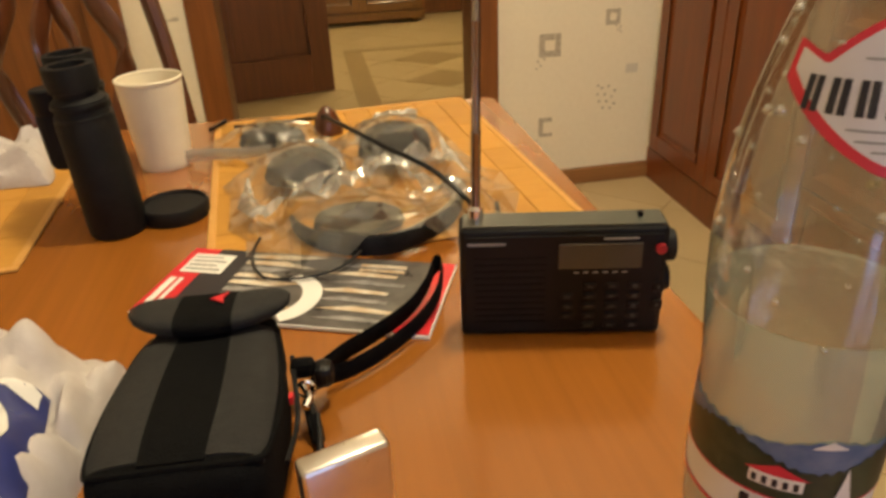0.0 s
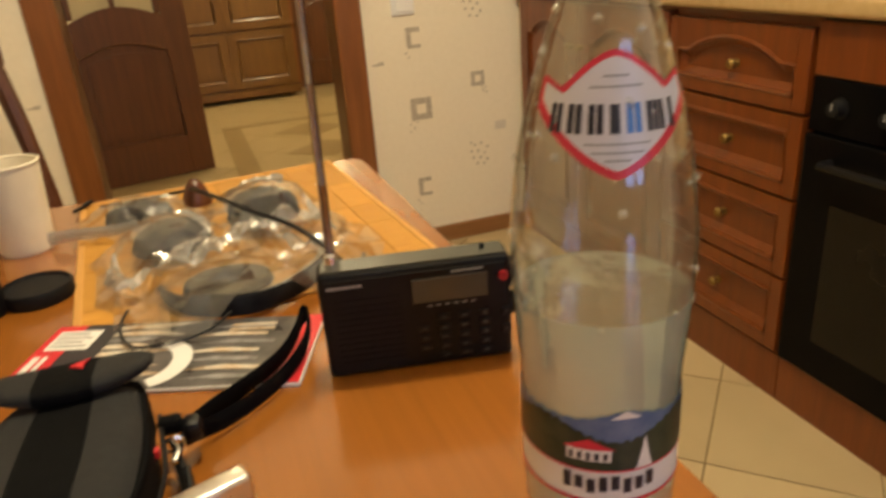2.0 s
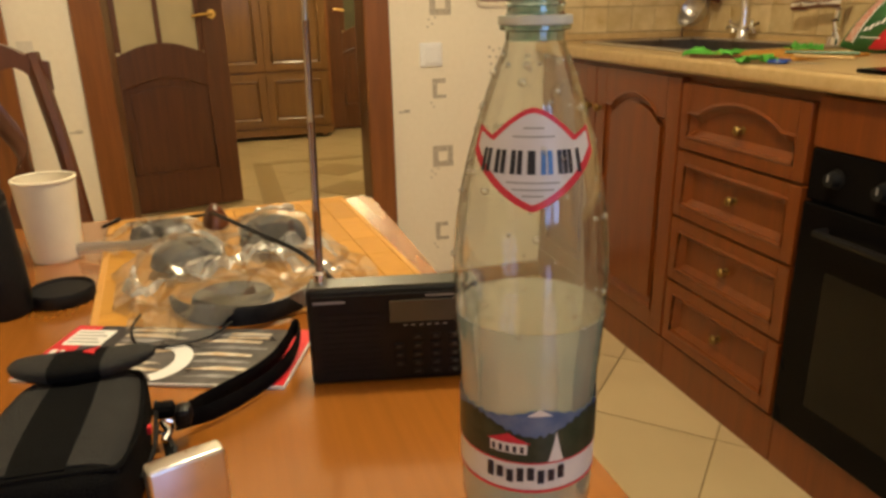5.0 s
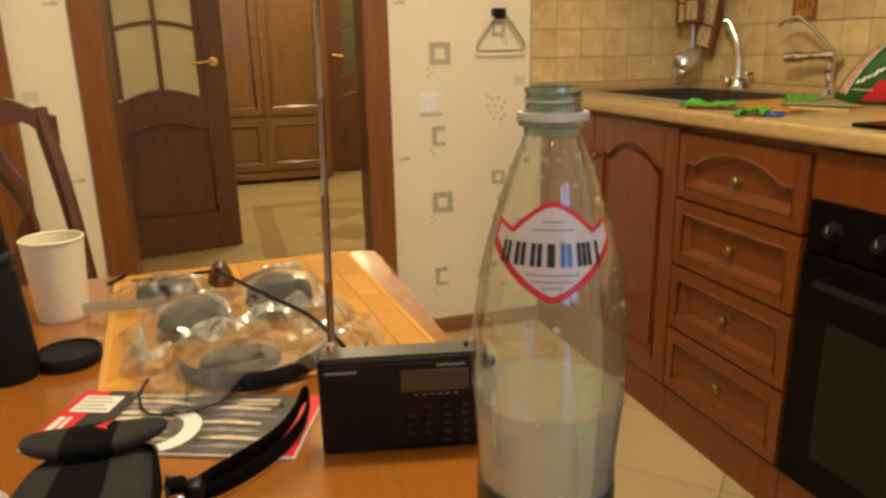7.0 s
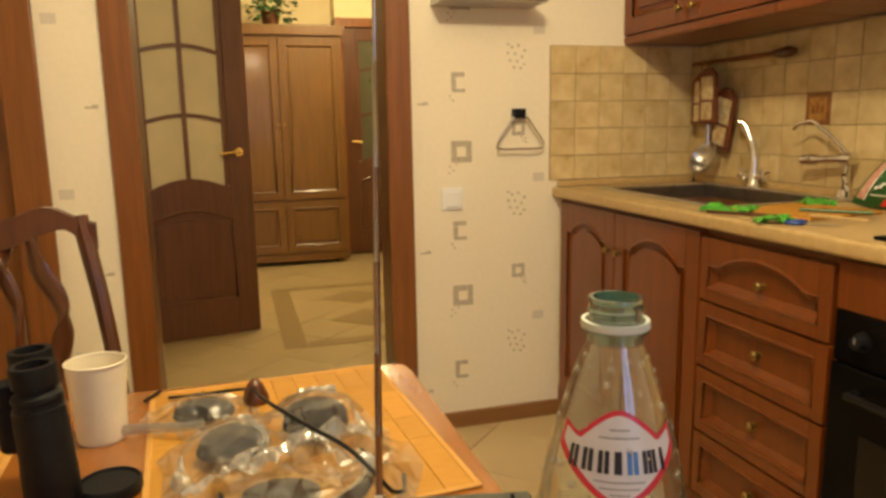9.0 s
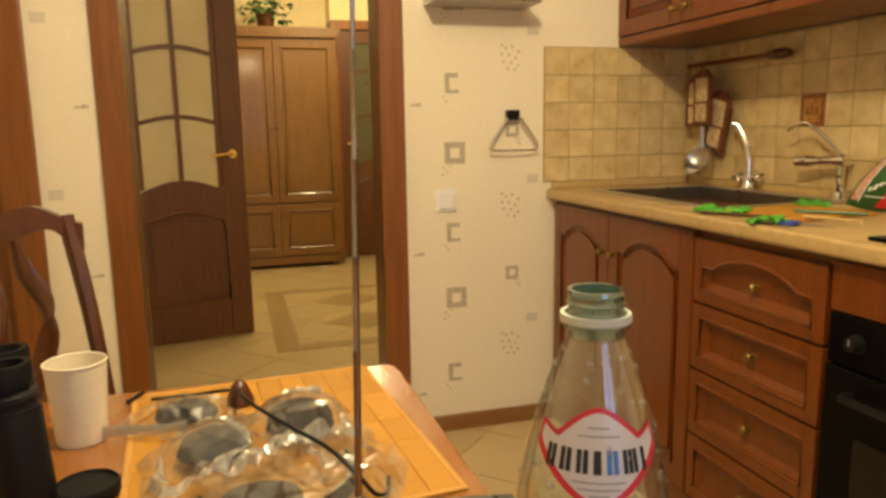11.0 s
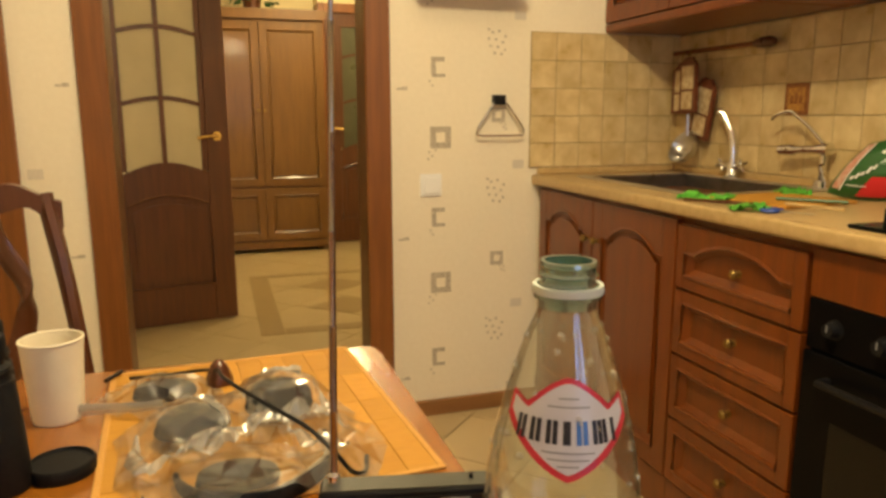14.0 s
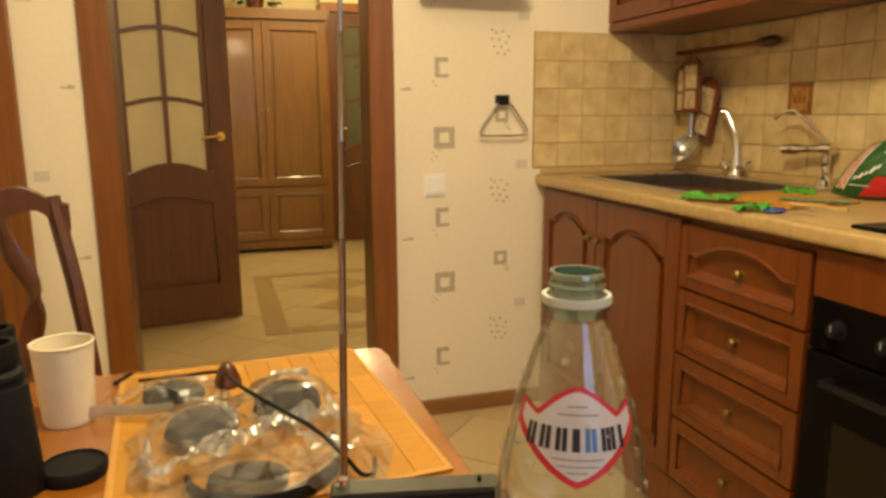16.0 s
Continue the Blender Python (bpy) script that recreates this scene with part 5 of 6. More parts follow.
def film(name, cx, cy, rx, ry, rot, height, seed, label, step=0.0165):
    """A crumpled clear bag over what it holds: flat facets of film between sharp folds."""
    rng_ = random.Random(int(seed * 10))
    c, s = math.cos(radians(rot)), math.sin(radians(rot))

    def place(u, v):
        return cx + u * rx * c - v * ry * s, cy + u * rx * s + v * ry * c

    def under(x, y):
        """Height of the things under the film."""
        top = 0.0
        for hx, hy, hrx, hry, hrz, hr in CUPS:
            ca, sa = math.cos(radians(hr)), math.sin(radians(hr))
            dx, dy = (x - hx) * ca + (y - hy) * sa, -(x - hx) * sa + (y - hy) * ca
            dd = (dx / (hrx + 0.006)) ** 2 + (dy / (hry + 0.006)) ** 2
            if dd < 1.3:
                top = max(top, 0.006 + hrz + hrz * math.sqrt(max(0.0, 1 - dd * 0.62)))
        if abs(math.hypot(x - 0.507, y - 1.247) - 0.074) < 0.015 and y < 1.27:
            top = max(top, 0.029)
        return top

    pts, hull = [], 34
    for k in range(hull):
        a = 2 * math.pi * k / hull
        ca, sa = math.cos(a), math.sin(a)
        rr = (abs(ca) ** 3.2 + abs(sa) ** 3.2) ** (-1 / 3.2) * (1 + 0.10 * noise.noise(Vector((ca * 2, sa * 2, seed))) + rng_.uniform(-0.05, 0.05))
        x, y = place(rr * ca, rr * sa)
        pts.append((x, y, max(under(x, y), rng_.choice((0.005, 0.006, 0.014)))))
    nu, nv = int(2 * rx / step), int(2 * ry / step)
    for i in range(nu):
        for j in range(nv):
            u = -1 + 2 * (i + 0.5 + rng_.uniform(-0.42, 0.42)) / nu
            v = -1 + 2 * (j + 0.5 + rng_.uniform(-0.42, 0.42)) / nv
            d = abs(u) ** 3.2 + abs(v) ** 3.2
            if d > 0.8:
                continue
            x, y = place(u, v)
            z = 0.006 + height * (1 - d) ** 0.5 * rng_.uniform(0.25, 1.0)
            pts.append((x, y, max(under(x, y) + rng_.uniform(0, 0.005), z)))
    out = geometry.delaunay_2d_cdt([Vector(p[:2]) for p in pts], [], [list(range(hull))], 1, 1e-5)
    b = bmesh.new()
    high = {(round(p[0], 5), round(p[1], 5)): p[2] for p in pts}
    vs = [b.verts.new((v.x, v.y, TZ + high.get((round(v.x, 5), round(v.y, 5)), 0.006))) for v in out[0]]
    for f in out[2]:
        b.faces.new([vs[k] for k in f])
    bmesh.ops.subdivide_edges(b, edges=b.edges[:], cuts=1, use_grid_fill=True, smooth=0.25)
    ob = part(name, b, M_FILM, None, "")
    return tagged(ob, label, "plastic bag")


bag = film("plastic_bag", 0.498, 1.312, 0.141, 0.152, 12, 0.030, 3.1, "crumpled clear plastic bag over headphones")
tail = film("plastic_bag", 0.395, 1.486, 0.082, 0.050, -14, 0.020, 8.3, "folded end of a clear plastic bag", 0.014)
part("seal_strip", tube(spline([(0.290, 1.470, TZ + 0.012), (0.315, 1.462, TZ + 0.015), (0.345, 1.451, TZ + 0.017), (0.375, 1.440, TZ + 0.019), (0.402, 1.430, TZ + 0.024)], 6), [0.0085] * 6 + [0.0075] * 7 + [0.007] * 6 + [0.0065] * 6, 8, flat=0.0022), M_SEAL, tail, "pale folded seal of the bag", True)
# creases where the film lies folded on itself, paled to stand for their highlights
M_FOLDGLINT = clear("fold_highlight", (0.9, 0.9, 0.9), 0.14, 0.46, 0.35, 90, 0.14)


def crease(x0, y0, x1, y1, w, lift, seed):
    """Tapered strip of doubled film over the bag, its glint put into the pale colour."""
    bh = bag_tree
    rng_ = random.Random(seed)
    q = bmesh.new()
    dx, dy = x1 - x0, y1 - y0
    ln = math.hypot(dx, dy)
    nx, ny = -dy / ln, dx / ln
    rows = []
    for k in range(15):
        u = k / 14
        ww = w * math.sin(math.pi * (0.06 + 0.88 * u)) ** 0.7 * rng_.uniform(0.7, 1.15)
        off = 0.006 * math.sin(5 * u + seed) + rng_.uniform(-0.001, 0.001)
        row = []
        for s_ in (-1, -0.35, 0.3, 1):
            x, y = x0 + dx * u + nx * (off + ww * s_), y0 + dy * u + ny * (off + ww * s_)
            hit = bh.ray_cast(Vector((x, y, 2)), Vector((0, 0, -1)))[0]
            z = hit.z if hit else TZ + 0.005
            row.append(q.verts.new((x, y, z + 0.0012 + lift * (1 - abs(s_)) * rng_.uniform(0.5, 1.2))))
        rows.append(row)
    for a_, c_ in zip(rows, rows[1:]):
        for j in range(3):
            q.faces.new((a_[j], a_[j + 1], c_[j + 1], c_[j]))
    part("crease", q, M_FOLDGLINT, bag, "fold of the film with its highlight painted pale")


bq = bmesh.new()
bq.from_mesh(bag.data)
bag_tree = mathutils.bvhtree.BVHTree.FromBMesh(bq)
bq.free()
for k, c_ in enumerate(((0.372, 1.33, 0.40, 1.245, 0.010, 0.006), (0.385, 1.25, 0.475, 1.31, 0.010, 0.007), (0.44, 1.275, 0.53, 1.325, 0.013, 0.006), (0.50, 1.335, 0.60, 1.35, 0.012, 0.008), (0.50, 1.435, 0.575, 1.43, 0.008, 0.008), (0.585, 1.40, 0.615, 1.30, 0.009, 0.007), (0.395, 1.415, 0.462, 1.405, 0.007, 0.006), (0.545, 1.30, 0.60, 1.235, 0.010, 0.006), (0.46, 1.395, 0.475, 1.32, 0.008, 0.006))):
    crease(*c_, k + 2)
t = thing("headphones", pose(0, 0, TZ), "folded black headphones inside a clear bag", "headphones")


def pad(x, y, z, rx, ry, rz, m, name, parent):
    b = bmesh.new()
    bmesh.ops.create_uvsphere(b, u_segments=24, v_segments=14, radius=1)
    for v in b.verts:
        v.co.x, v.co.y = v.co.x * rx, v.co.y * ry
        v.co.z = max(-0.95, v.co.z) * rz
    return part(name, (bmesh.ops.transform(b, matrix=m, verts=b.verts), bmesh.ops.translate(b, vec=(x, y, z), verts=b.verts), b)[2], M_HEAD, parent, smooth=True)


for x, y, rx, ry, rz, r in CUPS:
    e = pad(x, y, rz + 0.0045, rx, ry, rz, pose(0, 0, 0, 0, 0, r), "ear_cup", t)
    ring = tube([(x + rx * 0.93 * math.cos(a + radians(r)), y + ry * 0.93 * math.sin(a + radians(r)), 0.0045 + rz * 0.62) for a in [k * math.pi / 12 for k in range(24)]], 0.0045, 8, closed=True)
    part("ear_cushion", ring, M_HEAD, e, smooth=True)
hb = spline([(0.424, 1.252, 0), (0.430, 1.226, 0), (0.450, 1.194, 0), (0.485, 1.173, 0), (0.525, 1.176, 0), (0.571, 1.214, 0), (0.592, 1.262, 0), (0.588, 1.312, 0)], 6)


def ribbon(line, off, z0, z1, thick):
    """A band standing on edge along a line, lower and thinner at its ends."""
    b = bmesh.new()
    rings = []
    for k, p in enumerate(line):
        d = (line[min(k + 1, len(line) - 1)] - line[max(0, k - 1)]).normalized()
        nrm = Vector((-d.y, d.x, 0))
        e = math.sin(math.pi * (0.12 + 0.76 * k / (len(line) - 1))) ** 0.5
        top, c = z0 + (z1 - z0) * e, p + nrm * off
        h = thick / 2
        rings.append([b.verts.new(c + nrm * (h * a) + Vector((0, 0, z))) for a, z in ((-0.6, z0), (-1, z0 + 0.004), (-1, top - 0.003), (-0.4, top), (0.4, top), (1, top - 0.003), (1, z0 + 0.004), (0.6, z0))])
    for a, c in zip(rings, rings[1:]):
        for k in range(8):
            b.faces.new((a[k], a[(k + 1) % 8], c[(k + 1) % 8], c[k]))
    b.faces.new(rings[0]), b.faces.new(rings[-1])
    return b


part("headband", ribbon(hb, 0, 0.0045, 0.024, 0.006), M_HEAD, t, smooth=True)
part("band_lining", ribbon(hb[20:], 0.0052, 0.007, 0.023, 0.004), mat("pale_lining", (0.55, 0.46, 0.33), 0.7, color2=(0.45, 0.37, 0.26), scale=60, bump=0.2), t, "pale padded lining of the headband", True)

# cable with its small brown end
t = thing("audio_cable", pose(0, 0, 0), "black cable with a small brown plug across the placemat", "cable")
part("cable", tube(spline([(0.345, 1.585, 0.7585), (0.395, 1.580, 0.760), (0.445, 1.570, 0.765), (0.468, 1.515, 0.782), (0.474, 1.44, 0.800), (0.492, 1.36, 0.812), (0.525, 1.30, 0.808), (0.56, 1.245, 0.802), (0.585, 1.21, 0.785), (0.602, 1.202, 0.764), (0.618, 1.212, 0.757), (0.626, 1.246, 0.757)], 8), 0.0026, 8), M_BLACK, t, smooth=True)
cn = lathe([(0, 0), (0.020, 0.0), (0.019, 0.008), (0.012, 0.026), (0.005, 0.034), (0, 0.035)], 20)
bmesh.ops.transform(cn, matrix=pose(0.470, 1.540, 0.7545), verts=cn.verts)
part("plug_head", cn, M_CHAIR, t, "brown cone-shaped end", True)
t = thing("audio_cable", pose(0, 0, 0), "thin black cable looping over the leaflet", "cable")
part("cable", tube(spline([(0.395, 1.218, 0.762), (0.389, 1.195, 0.759), (0.392, 1.168, 0.758), (0.401, 1.149, 0.7575), (0.416, 1.143, 0.7575), (0.438, 1.141, 0.7575), (0.464, 1.149, 0.7585), (0.484, 1.167, 0.762)], 8), 0.0013, 8), M_BLACK, t, smooth=True)
t = thing("pen_refill", pose(0, 0, 0), "thin dark stick lying on the table", "stick")
part("stick", tube([(0.312, 1.588, 0.757), (0.330, 1.625, 0.757)], 0.003, 8), M_BLACK, t, smooth=True)

# ---- crumpled wrapper and navy packet beside the pouch ----
def crumple(name, outline, m_, base, lift, seed, label, category, n=26, freq=16.0):
    """Crumpled sheet over a four-cornered patch; returns it and its surface."""
    p00, p10, p11, p01 = [Vector((x, y, 0)) for x, y in outline]

    def at(u, v, up=0.0):
        p = p00 * (1 - u) * (1 - v) + p10 * u * (1 - v) + p11 * u * v + p01 * (1 - u) * v
        q = p * freq + Vector((seed, seed * 2, 0))
        e = min(u, 1 - u, v, 1 - v)
        p = p + Vector((noise.noise(q) * 0.012, noise.noise(q + Vector((7, 7, 7))) * 0.012, 0))
        z = base + lift * min(1, e * 5) ** 0.6 * (0.35 + 1.1 * abs(noise.noise(q * 0.9)) + 0.5 * abs(noise.noise(q * 2.4)))
        return (p.x, p.y, TZ + max(0.001, z) + up)

    b = bmesh.new()
    g = [[b.verts.new(at(i / n, j / n)) for j in range(n + 1)] for i in range(n + 1)]
    for a, c in zip(g, g[1:]):
        for j in range(n):
            b.faces.new((a[j], a[j + 1], c[j + 1], c[j]))
    r = bmesh.ops.extrude_face_region(b, geom=b.faces[:])
    for v in r["geom"]:
        if isinstance(v, bmesh.types.BMVert):
            v.co.z -= 0.0008
    return tagged(part(name, b, m_, None, "", True), label, category), at


def on_sheet(at, path, width, m_, name, parent):
    """A printed stroke that follows a crumpled sheet."""
    b = bmesh.new()
    pts = spline([(u, v, 0) for u, v in path], 8)
    rows = []
    for k, p in enumerate(pts):
        d = (pts[min(k + 1, len(pts) - 1)] - pts[max(0, k - 1)]).normalized()
        s = Vector((-d.y, d.x, 0)) * width / 2
        rows.append([b.verts.new(at(*[min(1, max(0, c)) for c in (p + s * w).xy], 0.0012)) for w in (-1, -0.5, 0, 0.5, 1)])
    for a, c in zip(rows, rows[1:]):
        for j in range(4):
            b.faces.new((a[j], a[j + 1], c[j + 1], c[j]))
    return part(name, b, m_, parent, "", True)


crumple("crumpled_wrapper", [(0.225, 0.885), (0.300, 0.885), (0.314, 1.045), (0.225, 1.075)], M_TISSUE, 0.001, 0.05, 2.2, "crumpled white plastic wrapper beside the pouch", "wrapper", 34)
pk, at = crumple("navy_packet", [(0.16, 0.82), (0.306, 0.838), (0.284, 0.985), (0.16, 1.04)], M_NAVY, 0.030, 0.040, 5.0, "navy blue crumpled packet with white marks", "packet", 28)
on_sheet(at, [(0.95, 0.35), (0.8, 0.2), (0.68, 0.35), (0.78, 0.5), (0.88, 0.62), (0.78, 0.8), (0.62, 0.68)], 0.09, M_GLOSS, "white_stroke", pk)
on_sheet(at, [(0.45, 0.25), (0.5, 0.5), (0.42, 0.75)], 0.09, M_GLOSS, "white_stroke", pk)
on_sheet(at, [(0.98, 0.9), (0.7, 0.93), (0.3, 0.9)], 0.1, M_GLOSS, "white_band", pk)
crumple("white_packet", [(0.0, 1.43), (0.142, 1.445), (0.135, 1.56), (0.0, 1.56)], M_TISSUE, 0.004, 0.06, 9.0, "white crumpled packet on the placemat", "packet", 24)

# ---- things on the worktop ----
WZ = 0.9155


def scrap(x, y, rot, s, seed, m_=M_GREENL):
    b = bmesh.new()
    n = 8
    g = [[b.verts.new((s * (i / n - 0.5), s * 0.75 * (j / n - 0.5) * (1 - 0.4 * abs(i / n - 0.5)), 0.002 + 0.034 * abs(noise.noise(Vector((i * 0.6 + seed, j * 0.6, seed)))))) for j in range(n + 1)] for i in range(n + 1)]
    for a, c in zip(g, g[1:]):
        for j in range(n):
            b.faces.new((a[j], a[j + 1], c[j + 1], c[j]))
    r = bmesh.ops.extrude_face_region(b, geom=b.faces[:])
    for v in r["geom"]:
        if isinstance(v, bmesh.types.BMVert):
            v.co.z -= 0.001
    ob = part("green_wrapper", b, m_, None, "", True)
    ob.matrix_world = pose(x, y, WZ, 0, 0, rot)
    return tagged(ob, "crumpled bright green wrapper on the worktop", "wrapper", "wrappers on the worktop")


scrap(1.70, 2.075, -66, 0.13, 1.0)
scrap(1.66, 1.868, -20, 0.085, 4.0)
scrap(2.0, 2.10, 60, 0.12, 6.0)
t = thing("chopping_board", pose(1.86, 2.0, WZ, 0, 0, 8), "thin wooden chopping board on the worktop", "chopping board")
part("board", box(-0.13, 0.13, -0.13, 0.11, 0.0, 0.008, 0.003), M_MAT, t)
for x, y, r, ln, m_ in ((1.70, 1.98, -58, 0.24, M_CHAIR), (1.78, 1.80, -75, 0.14, M_WORK), (1.87, 1.90, -52, 0.16, M_PACKG)):
    st = tube([(-ln / 2, 0, 0.0045), (ln / 2, 0, 0.0045)], 0.0042, 8)
    ob = part("wooden_stick", st, m_)
    ob.matrix_world = pose(x, y, WZ if abs(x - 1.86) > 0.13 else WZ + 0.008, 0, 0, r)
    tagged(ob, "thin wooden stick on the worktop", "stick", "sticks on the worktop")
t = thing("scissors", pose(1.70, 1.80, WZ, 0, 0, -60), "small scissors with blue handles", "scissors")
for s in (-1, 1):
    part("handle", tube([(0.018 * math.cos(a) - 0.03, s * 0.014 + 0.011 * math.sin(a), 0.005) for a in [k * math.pi / 6 for k in range(12)]], 0.0042, 8, closed=True), M_BLUE, t, smooth=True)
    part("blade", extrude([(-0.015, 0.002), (0.06, 0.003), (0.065, 0.004), (-0.015, 0.006)], s * 0.004 - 0.002, s * 0.004 + 0.002), M_STEEL, t)

# snack packet, upright and puffed
t = thing("snack_packet", pose(2.081, 1.931, WZ, -8, 0, -54), "puffed green and red snack packet on the worktop", "snack packet")
b = bmesh.new()
n, PWD, PHT = 20, 0.21, 0.163


def pack_xz(u, v):
    """Rounded outline of the packet, leaning to one side."""
    a, c = 2 * u - 1, 2 * v - 1
    x = a * math.sqrt(1 - 0.2 * c * c) * PWD / 2
    z = c * math.sqrt(1 - 0.36 * a * a) * PHT / 2 + PHT / 2
    return x + 0.085 * v, z


for sgn in (-1, 1):
    g = []
    for i in range(n + 1):
        row = []
        for j in range(n + 1):
            u, v = i / n, j / n
            thick = 0.045 * (math.sin(math.pi * u) * math.sin(math.pi * v)) ** 0.6 + 0.004 * noise.noise(Vector((u * 9, v * 9, sgn)))
            if i in (0, n) or j in (0, n):
                thick = 0
            x, z = pack_xz(u, v)
            row.append(b.verts.new((x, sgn * thick, z)))
        g.append(row)
    for a, c in zip(g, g[1:]):
        for j in range(n):
            b.faces.new((a[j], a[j + 1], c[j + 1], c[j]) if sgn < 0 else (a[j], c[j], c[j + 1], a[j + 1]))
bmesh.ops.remove_doubles(b, verts=b.verts, dist=1e-5)
for v in b.verts:
    v.co.z = max(0.001, v.co.z)
pk = part("bag", b, M_PACKG, t, "", True)
def packpatch(u0, u1, v0, v1, m_, slant, lift, name, parent):
    q = bmesh.new()
    g = []
    for i in range(9):
        row = []
        for j in range(7):
            v = v0 + (v1 - v0) * j / 6
            u = u0 + (u1 - u0) * i / 8 + slant * (v - v0)
            u = min(0.98, max(0.02, u))
            th = 0.045 * (math.sin(math.pi * u) * math.sin(math.pi * v)) ** 0.6 + 0.004 + lift
            x, z = pack_xz(u, v)
            row.append(q.verts.new((x, -th, max(0.002, z))))
        g.append(row)
    for a, c in zip(g, g[1:]):
        for j in range(6):
            q.faces.new((a[j], a[j + 1], c[j + 1], c[j]))
    return part(name, q, m_, parent, "", True)
packpatch(0.03, 0.12, 0.12, 0.96, mat("packet_pink", (0.50, 0.17, 0.12), 0.35, color2=(0.6, 0.42, 0.32), scale=70), 0.0, 0.001, "picture", pk)
packpatch(0.125, 0.137, 0.10, 0.94, M_WHITE, 0.0, 0.0015, "stripe", pk)
packpatch(0.34, 0.94, 0.05, 0.36, M_RED, 0.2, 0.001, "red_field", pk)
for u0, u1, v0, v1 in ((0.17, 0.20, 0.30, 0.36), (0.215, 0.245, 0.32, 0.41), (0.26, 0.285, 0.38, 0.44), (0.30, 0.33, 0.41, 0.52), (0.345, 0.37, 0.48, 0.55), (0.30, 0.36, 0.74, 0.79), (0.40, 0.46, 0.80, 0.86)):
    packpatch(u0, u1, v0, v1, M_WHITE, 0.1, 0.002, "text_bar", pk)
packpatch(0.17, 0.40, 0.20, 0.215, M_WHITE, 0.3, 0.002, "stripe", pk)

# ---- wallpaper print ----
def motif(kind, x, z):
    if not -1.5 < x < 1.62 or -0.1 < (x - DOOR0 + 0.095) / 1 < 1.02 and DOOR0 - 0.13 < x < DOOR1 + 0.125:
        return
    if -1.06 < x < -0.06 or (x > 1.57 and z > 0.85):
        return
    b = bmesh.new()
    y = NORTH - 0.0008
    def sq(cx, cz, w, h):
        box(cx - w / 2, cx + w / 2, y, NORTH - 0.0001, cz - h / 2, cz + h / 2, bm=b)
    m_ = M_MOTIF
    if kind in ("big", "small"):
        s = 0.078 if kind == "big" else 0.052
        e = s * 0.27
        for dx, dz, w, h in ((0, s / 2 - e / 2, s, e), (0, -s / 2 + e / 2, s, e), (-s / 2 + e / 2, 0, e, s - 2 * e), (s / 2 - e / 2, 0, e, s - 2 * e)):
            sq(x + dx, z + dz, w, h)
        d = -1 if kind == "big" else 1
        for dx, dz in ((-0.55, -0.75), (-0.25, -0.65), (-0.4, -0.95), (-0.6, -1.1)):
            sq(x - d * dx * s * 1.0, z + dz * s * 0.9, 0.007, 0.006)
    elif kind == "corner":
        sq(x, z + 0.026, 0.05, 0.016)
        sq(x - 0.016, z - 0.004, 0.017, 0.042)
        sq(x + 0.002, z - 0.03, 0.05, 0.012)
        for dx, dz in ((-0.03, -0.05), (-0.02, -0.065)):
            sq(x + dx, z + dz, 0.007, 0.006)
    elif kind == "dots":
        for dx, dz in ((-0.02, 0.03), (0.005, 0.035), (0.03, 0.018), (-0.035, 0.008), (-0.008, 0.006), (0.018, -0.004), (-0.028, -0.018), (0.0, -0.02), (0.028, -0.03), (-0.012, -0.042), (0.014, -0.045), (-0.035, 0.04)):
            sq(x + dx, z + dz, 0.009, 0.008)
    elif kind == "dash":
        sq(x, z, 0.04, 0.006)
        sq(x + 0.01, z + 0.006, 0.02, 0.004)
    elif kind == "faint":
        m_ = M_FAINT
        sq(x, z, 0.045, 0.032)
    part("wallpaper_motif", b, m_, wall_north)


P = 0.537
for cx in (0.0, -P, -2 * P):
    for r in range(-1, 4):
        dz = r * P
        for kind, x, z in (("big", 1.26, 0.52), ("small", 1.483, 0.60), ("corner", 1.25, 0.768), ("dots", 1.478, 0.862), ("faint", 1.565, 0.955), ("dash", 1.118, 0.69), ("faint", 1.02, 0.42)):
            if 0.08 < z + dz < 2.5:
                motif(kind, x + cx, z + dz)

# ---- tiled pieces: wall tiles, then floor tiles ----
tile_back_n = setting("tile_bed_north", box(1.608, 2.2475, NORTH - 0.006, NORTH - 0.0003, 0.9405, 1.437), M_GROUT, "square beige ceramic wall tiles beside the sink", "tiles")
tile_back_e = setting("tile_bed_east", box(EAST - 0.006, EAST - 0.0003, 0.2, NORTH - 0.0065, 0.9405, 1.439), M_GROUT, "square beige ceramic wall tiles behind the worktop", "tiles")
TP = 0.101
shared = {}


def wall_tile(parent, axis, a, z, w, h, name="tile", m_=None):
    key = (axis, round(w, 4), round(h, 4), name)
    if key not in shared:
        if axis == "x":
            bm_ = box(0.001, w - 0.001, -0.0035, 0, 0.001, h - 0.001, 0.0014, 1)
        else:
            bm_ = box(-0.0035, 0, -w + 0.001, -0.001, 0.001, h - 0.001, 0.0014, 1)
        ob = part(name, bm_, m_ or M_TILE, parent)
        shared[key] = ob.data
    else:
        ob = new(name, shared[key])
        ob.parent = parent
    ob.location = (a, NORTH - 0.0055, z) if axis == "x" else (EAST - 0.0055, a, z)
    return ob


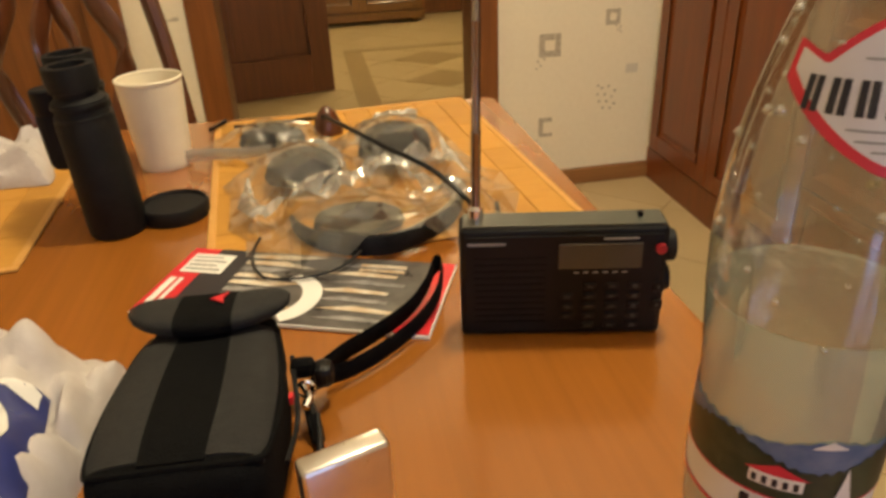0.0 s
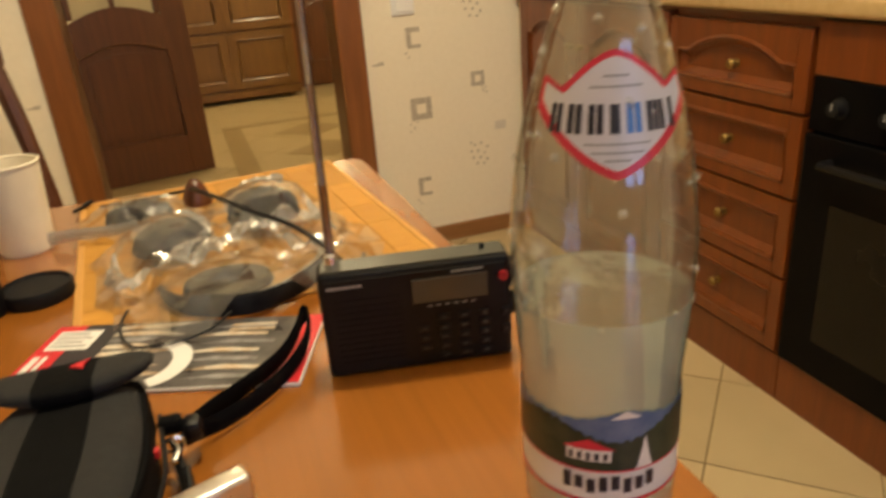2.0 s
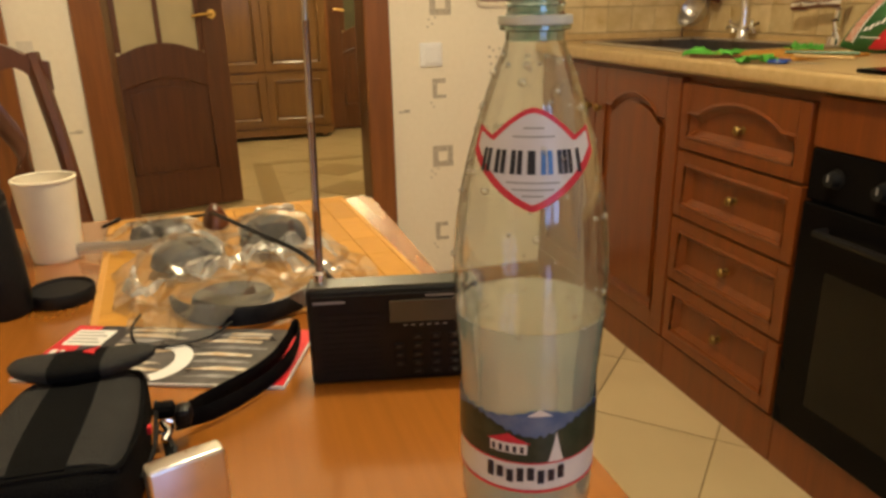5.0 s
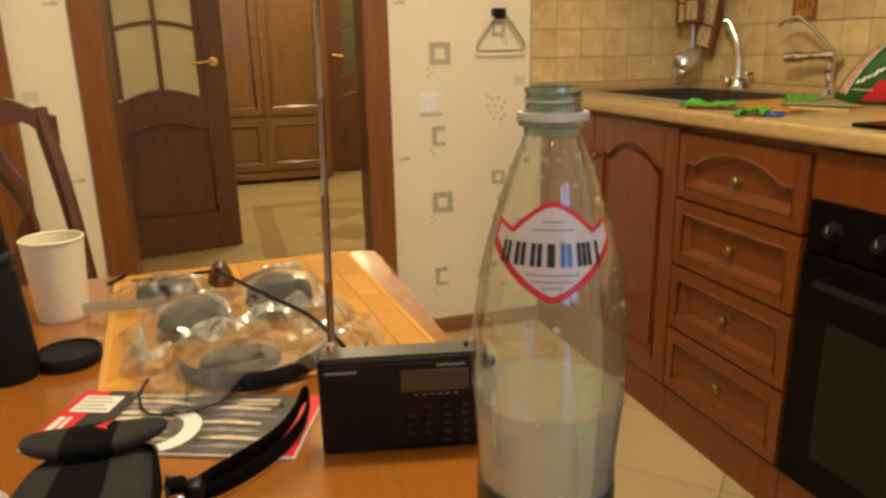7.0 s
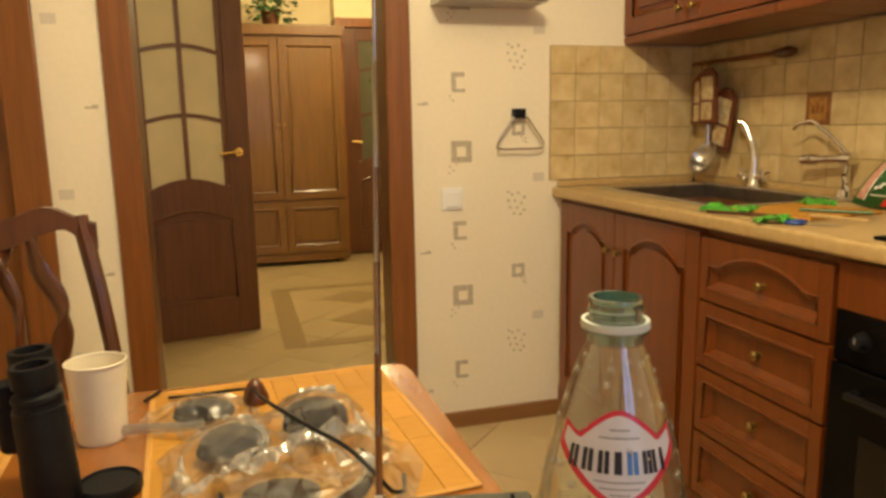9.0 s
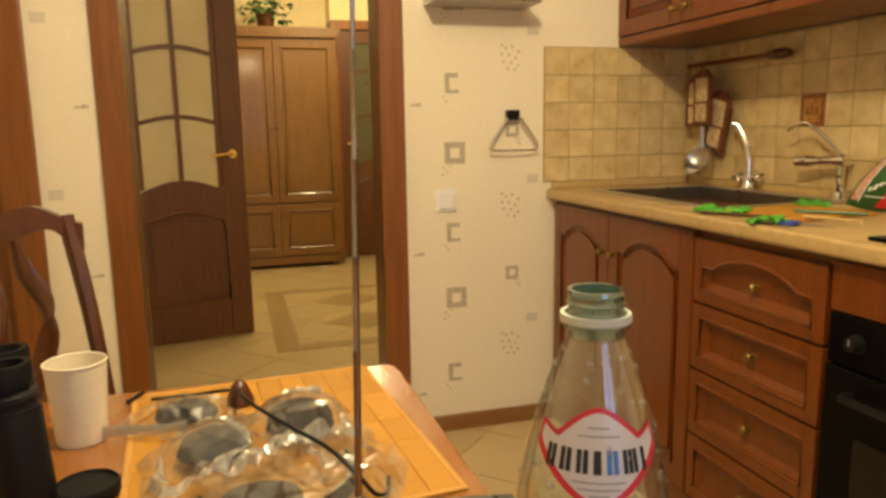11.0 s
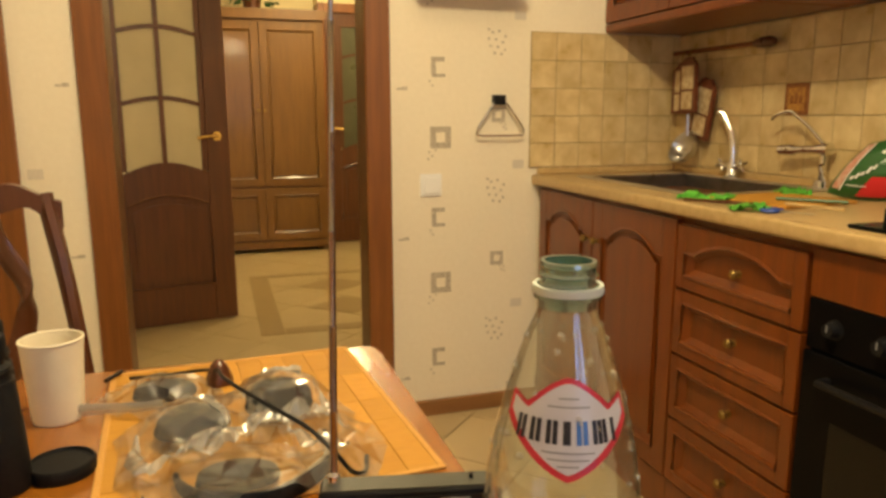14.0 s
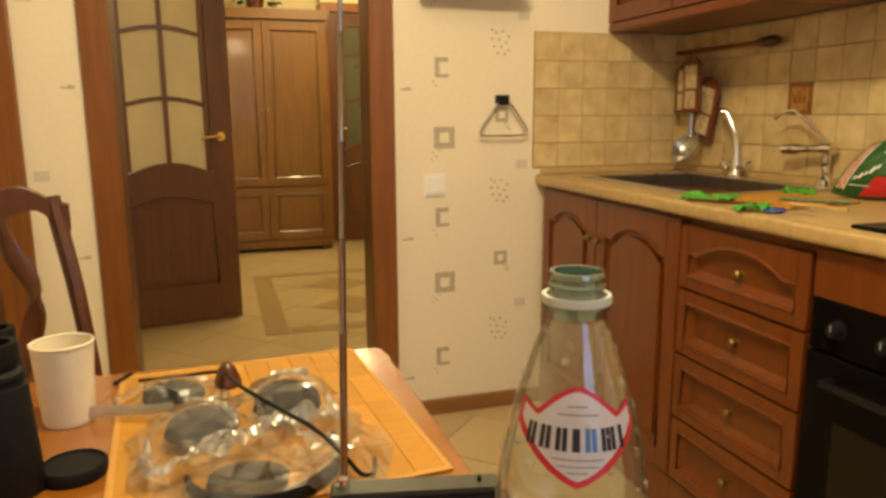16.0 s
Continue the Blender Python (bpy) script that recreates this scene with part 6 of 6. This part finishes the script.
M_DECO = mat("deco_tile_brown", (0.22, 0.07, 0.02), 0.3, color2=(0.32, 0.12, 0.03), scale=60)
M_DECO2 = mat("deco_tile_gold", (0.55, 0.28, 0.05), 0.35, color2=(0.30, 0.12, 0.03), scale=90)
rows = [(1.436 - (k + 1) * TP, TP) for k in range(4)] + [(0.941, 1.436 - 4 * TP - 0.941)]
for z, h in rows:
    for k in range(6):
        wall_tile(tile_back_n, "x", 1.609 + k * TP, z, TP, h)
    wall_tile(tile_back_n, "x", 1.609 + 6 * TP, z, 0.032, h)
    for k in range(27):
        if k == 6 and abs(z - (1.436 - 3 * TP)) < 0.01:
            dt = wall_tile(tile_back_e, "y", 3.026 - k * TP, z, TP, h, "deco_tile", M_DECO)
            ins = part("gold_field", box(-0.0045, -0.0034, -TP + 0.016, -0.016, 0.014, TP - 0.014), M_DECO2, dt)
            for j in range(3):
                part("deco_shape", box(-0.0052, -0.0044, -TP + 0.026 + j * 0.018, -TP + 0.038 + j * 0.018, 0.036, 0.062 + 0.008 * (j == 1)), M_DECO, dt)
        else:
            wall_tile(tile_back_e, "y", min(2.992, 3.026 - k * TP), z, TP if k else TP - 0.034, h)

FT = 0.33
for parent, (x0, x1, y0, y1), tag in ((floor, (NX0, EAST, -1.2, NORTH), "k"), (hall_floor, (-0.12, 2.2, NORTH, 7.2), "h")):
    full = None
    for i in range(-16, 17):
        for j in range(-16, 17):
            cx, cy = 1.36 + (i - j) * FT * 0.7071, 2.24 + (i + j) * FT * 0.7071
            if tag == "h" and (i + j) > 24:
                continue
            hw = FT * 0.7071 - 0.003
            poly = [(cx, cy - hw), (cx + hw, cy), (cx, cy + hw), (cx - hw, cy)]
            got = cut(poly, x0 + 0.001, x1 - 0.001, y0 + 0.001, y1 - 0.001)
            if not got:
                continue
            inside = x0 < cx - hw and cx + hw < x1 and y0 < cy - hw and cy + hw < y1
            if inside and full is not None:
                ob = new("floor_tile", full)
                ob.parent = parent
                ob.location = (cx, cy, 0)
            else:
                ob = part("floor_tile", flatpoly([(px - cx, py - cy) for px, py in got], -0.0055, 0.0), M_FLOOR if tag == "k" else M_HTILE_DIM, parent)
                ob.location = (cx, cy, 0)
                if inside:
                    full = ob.data
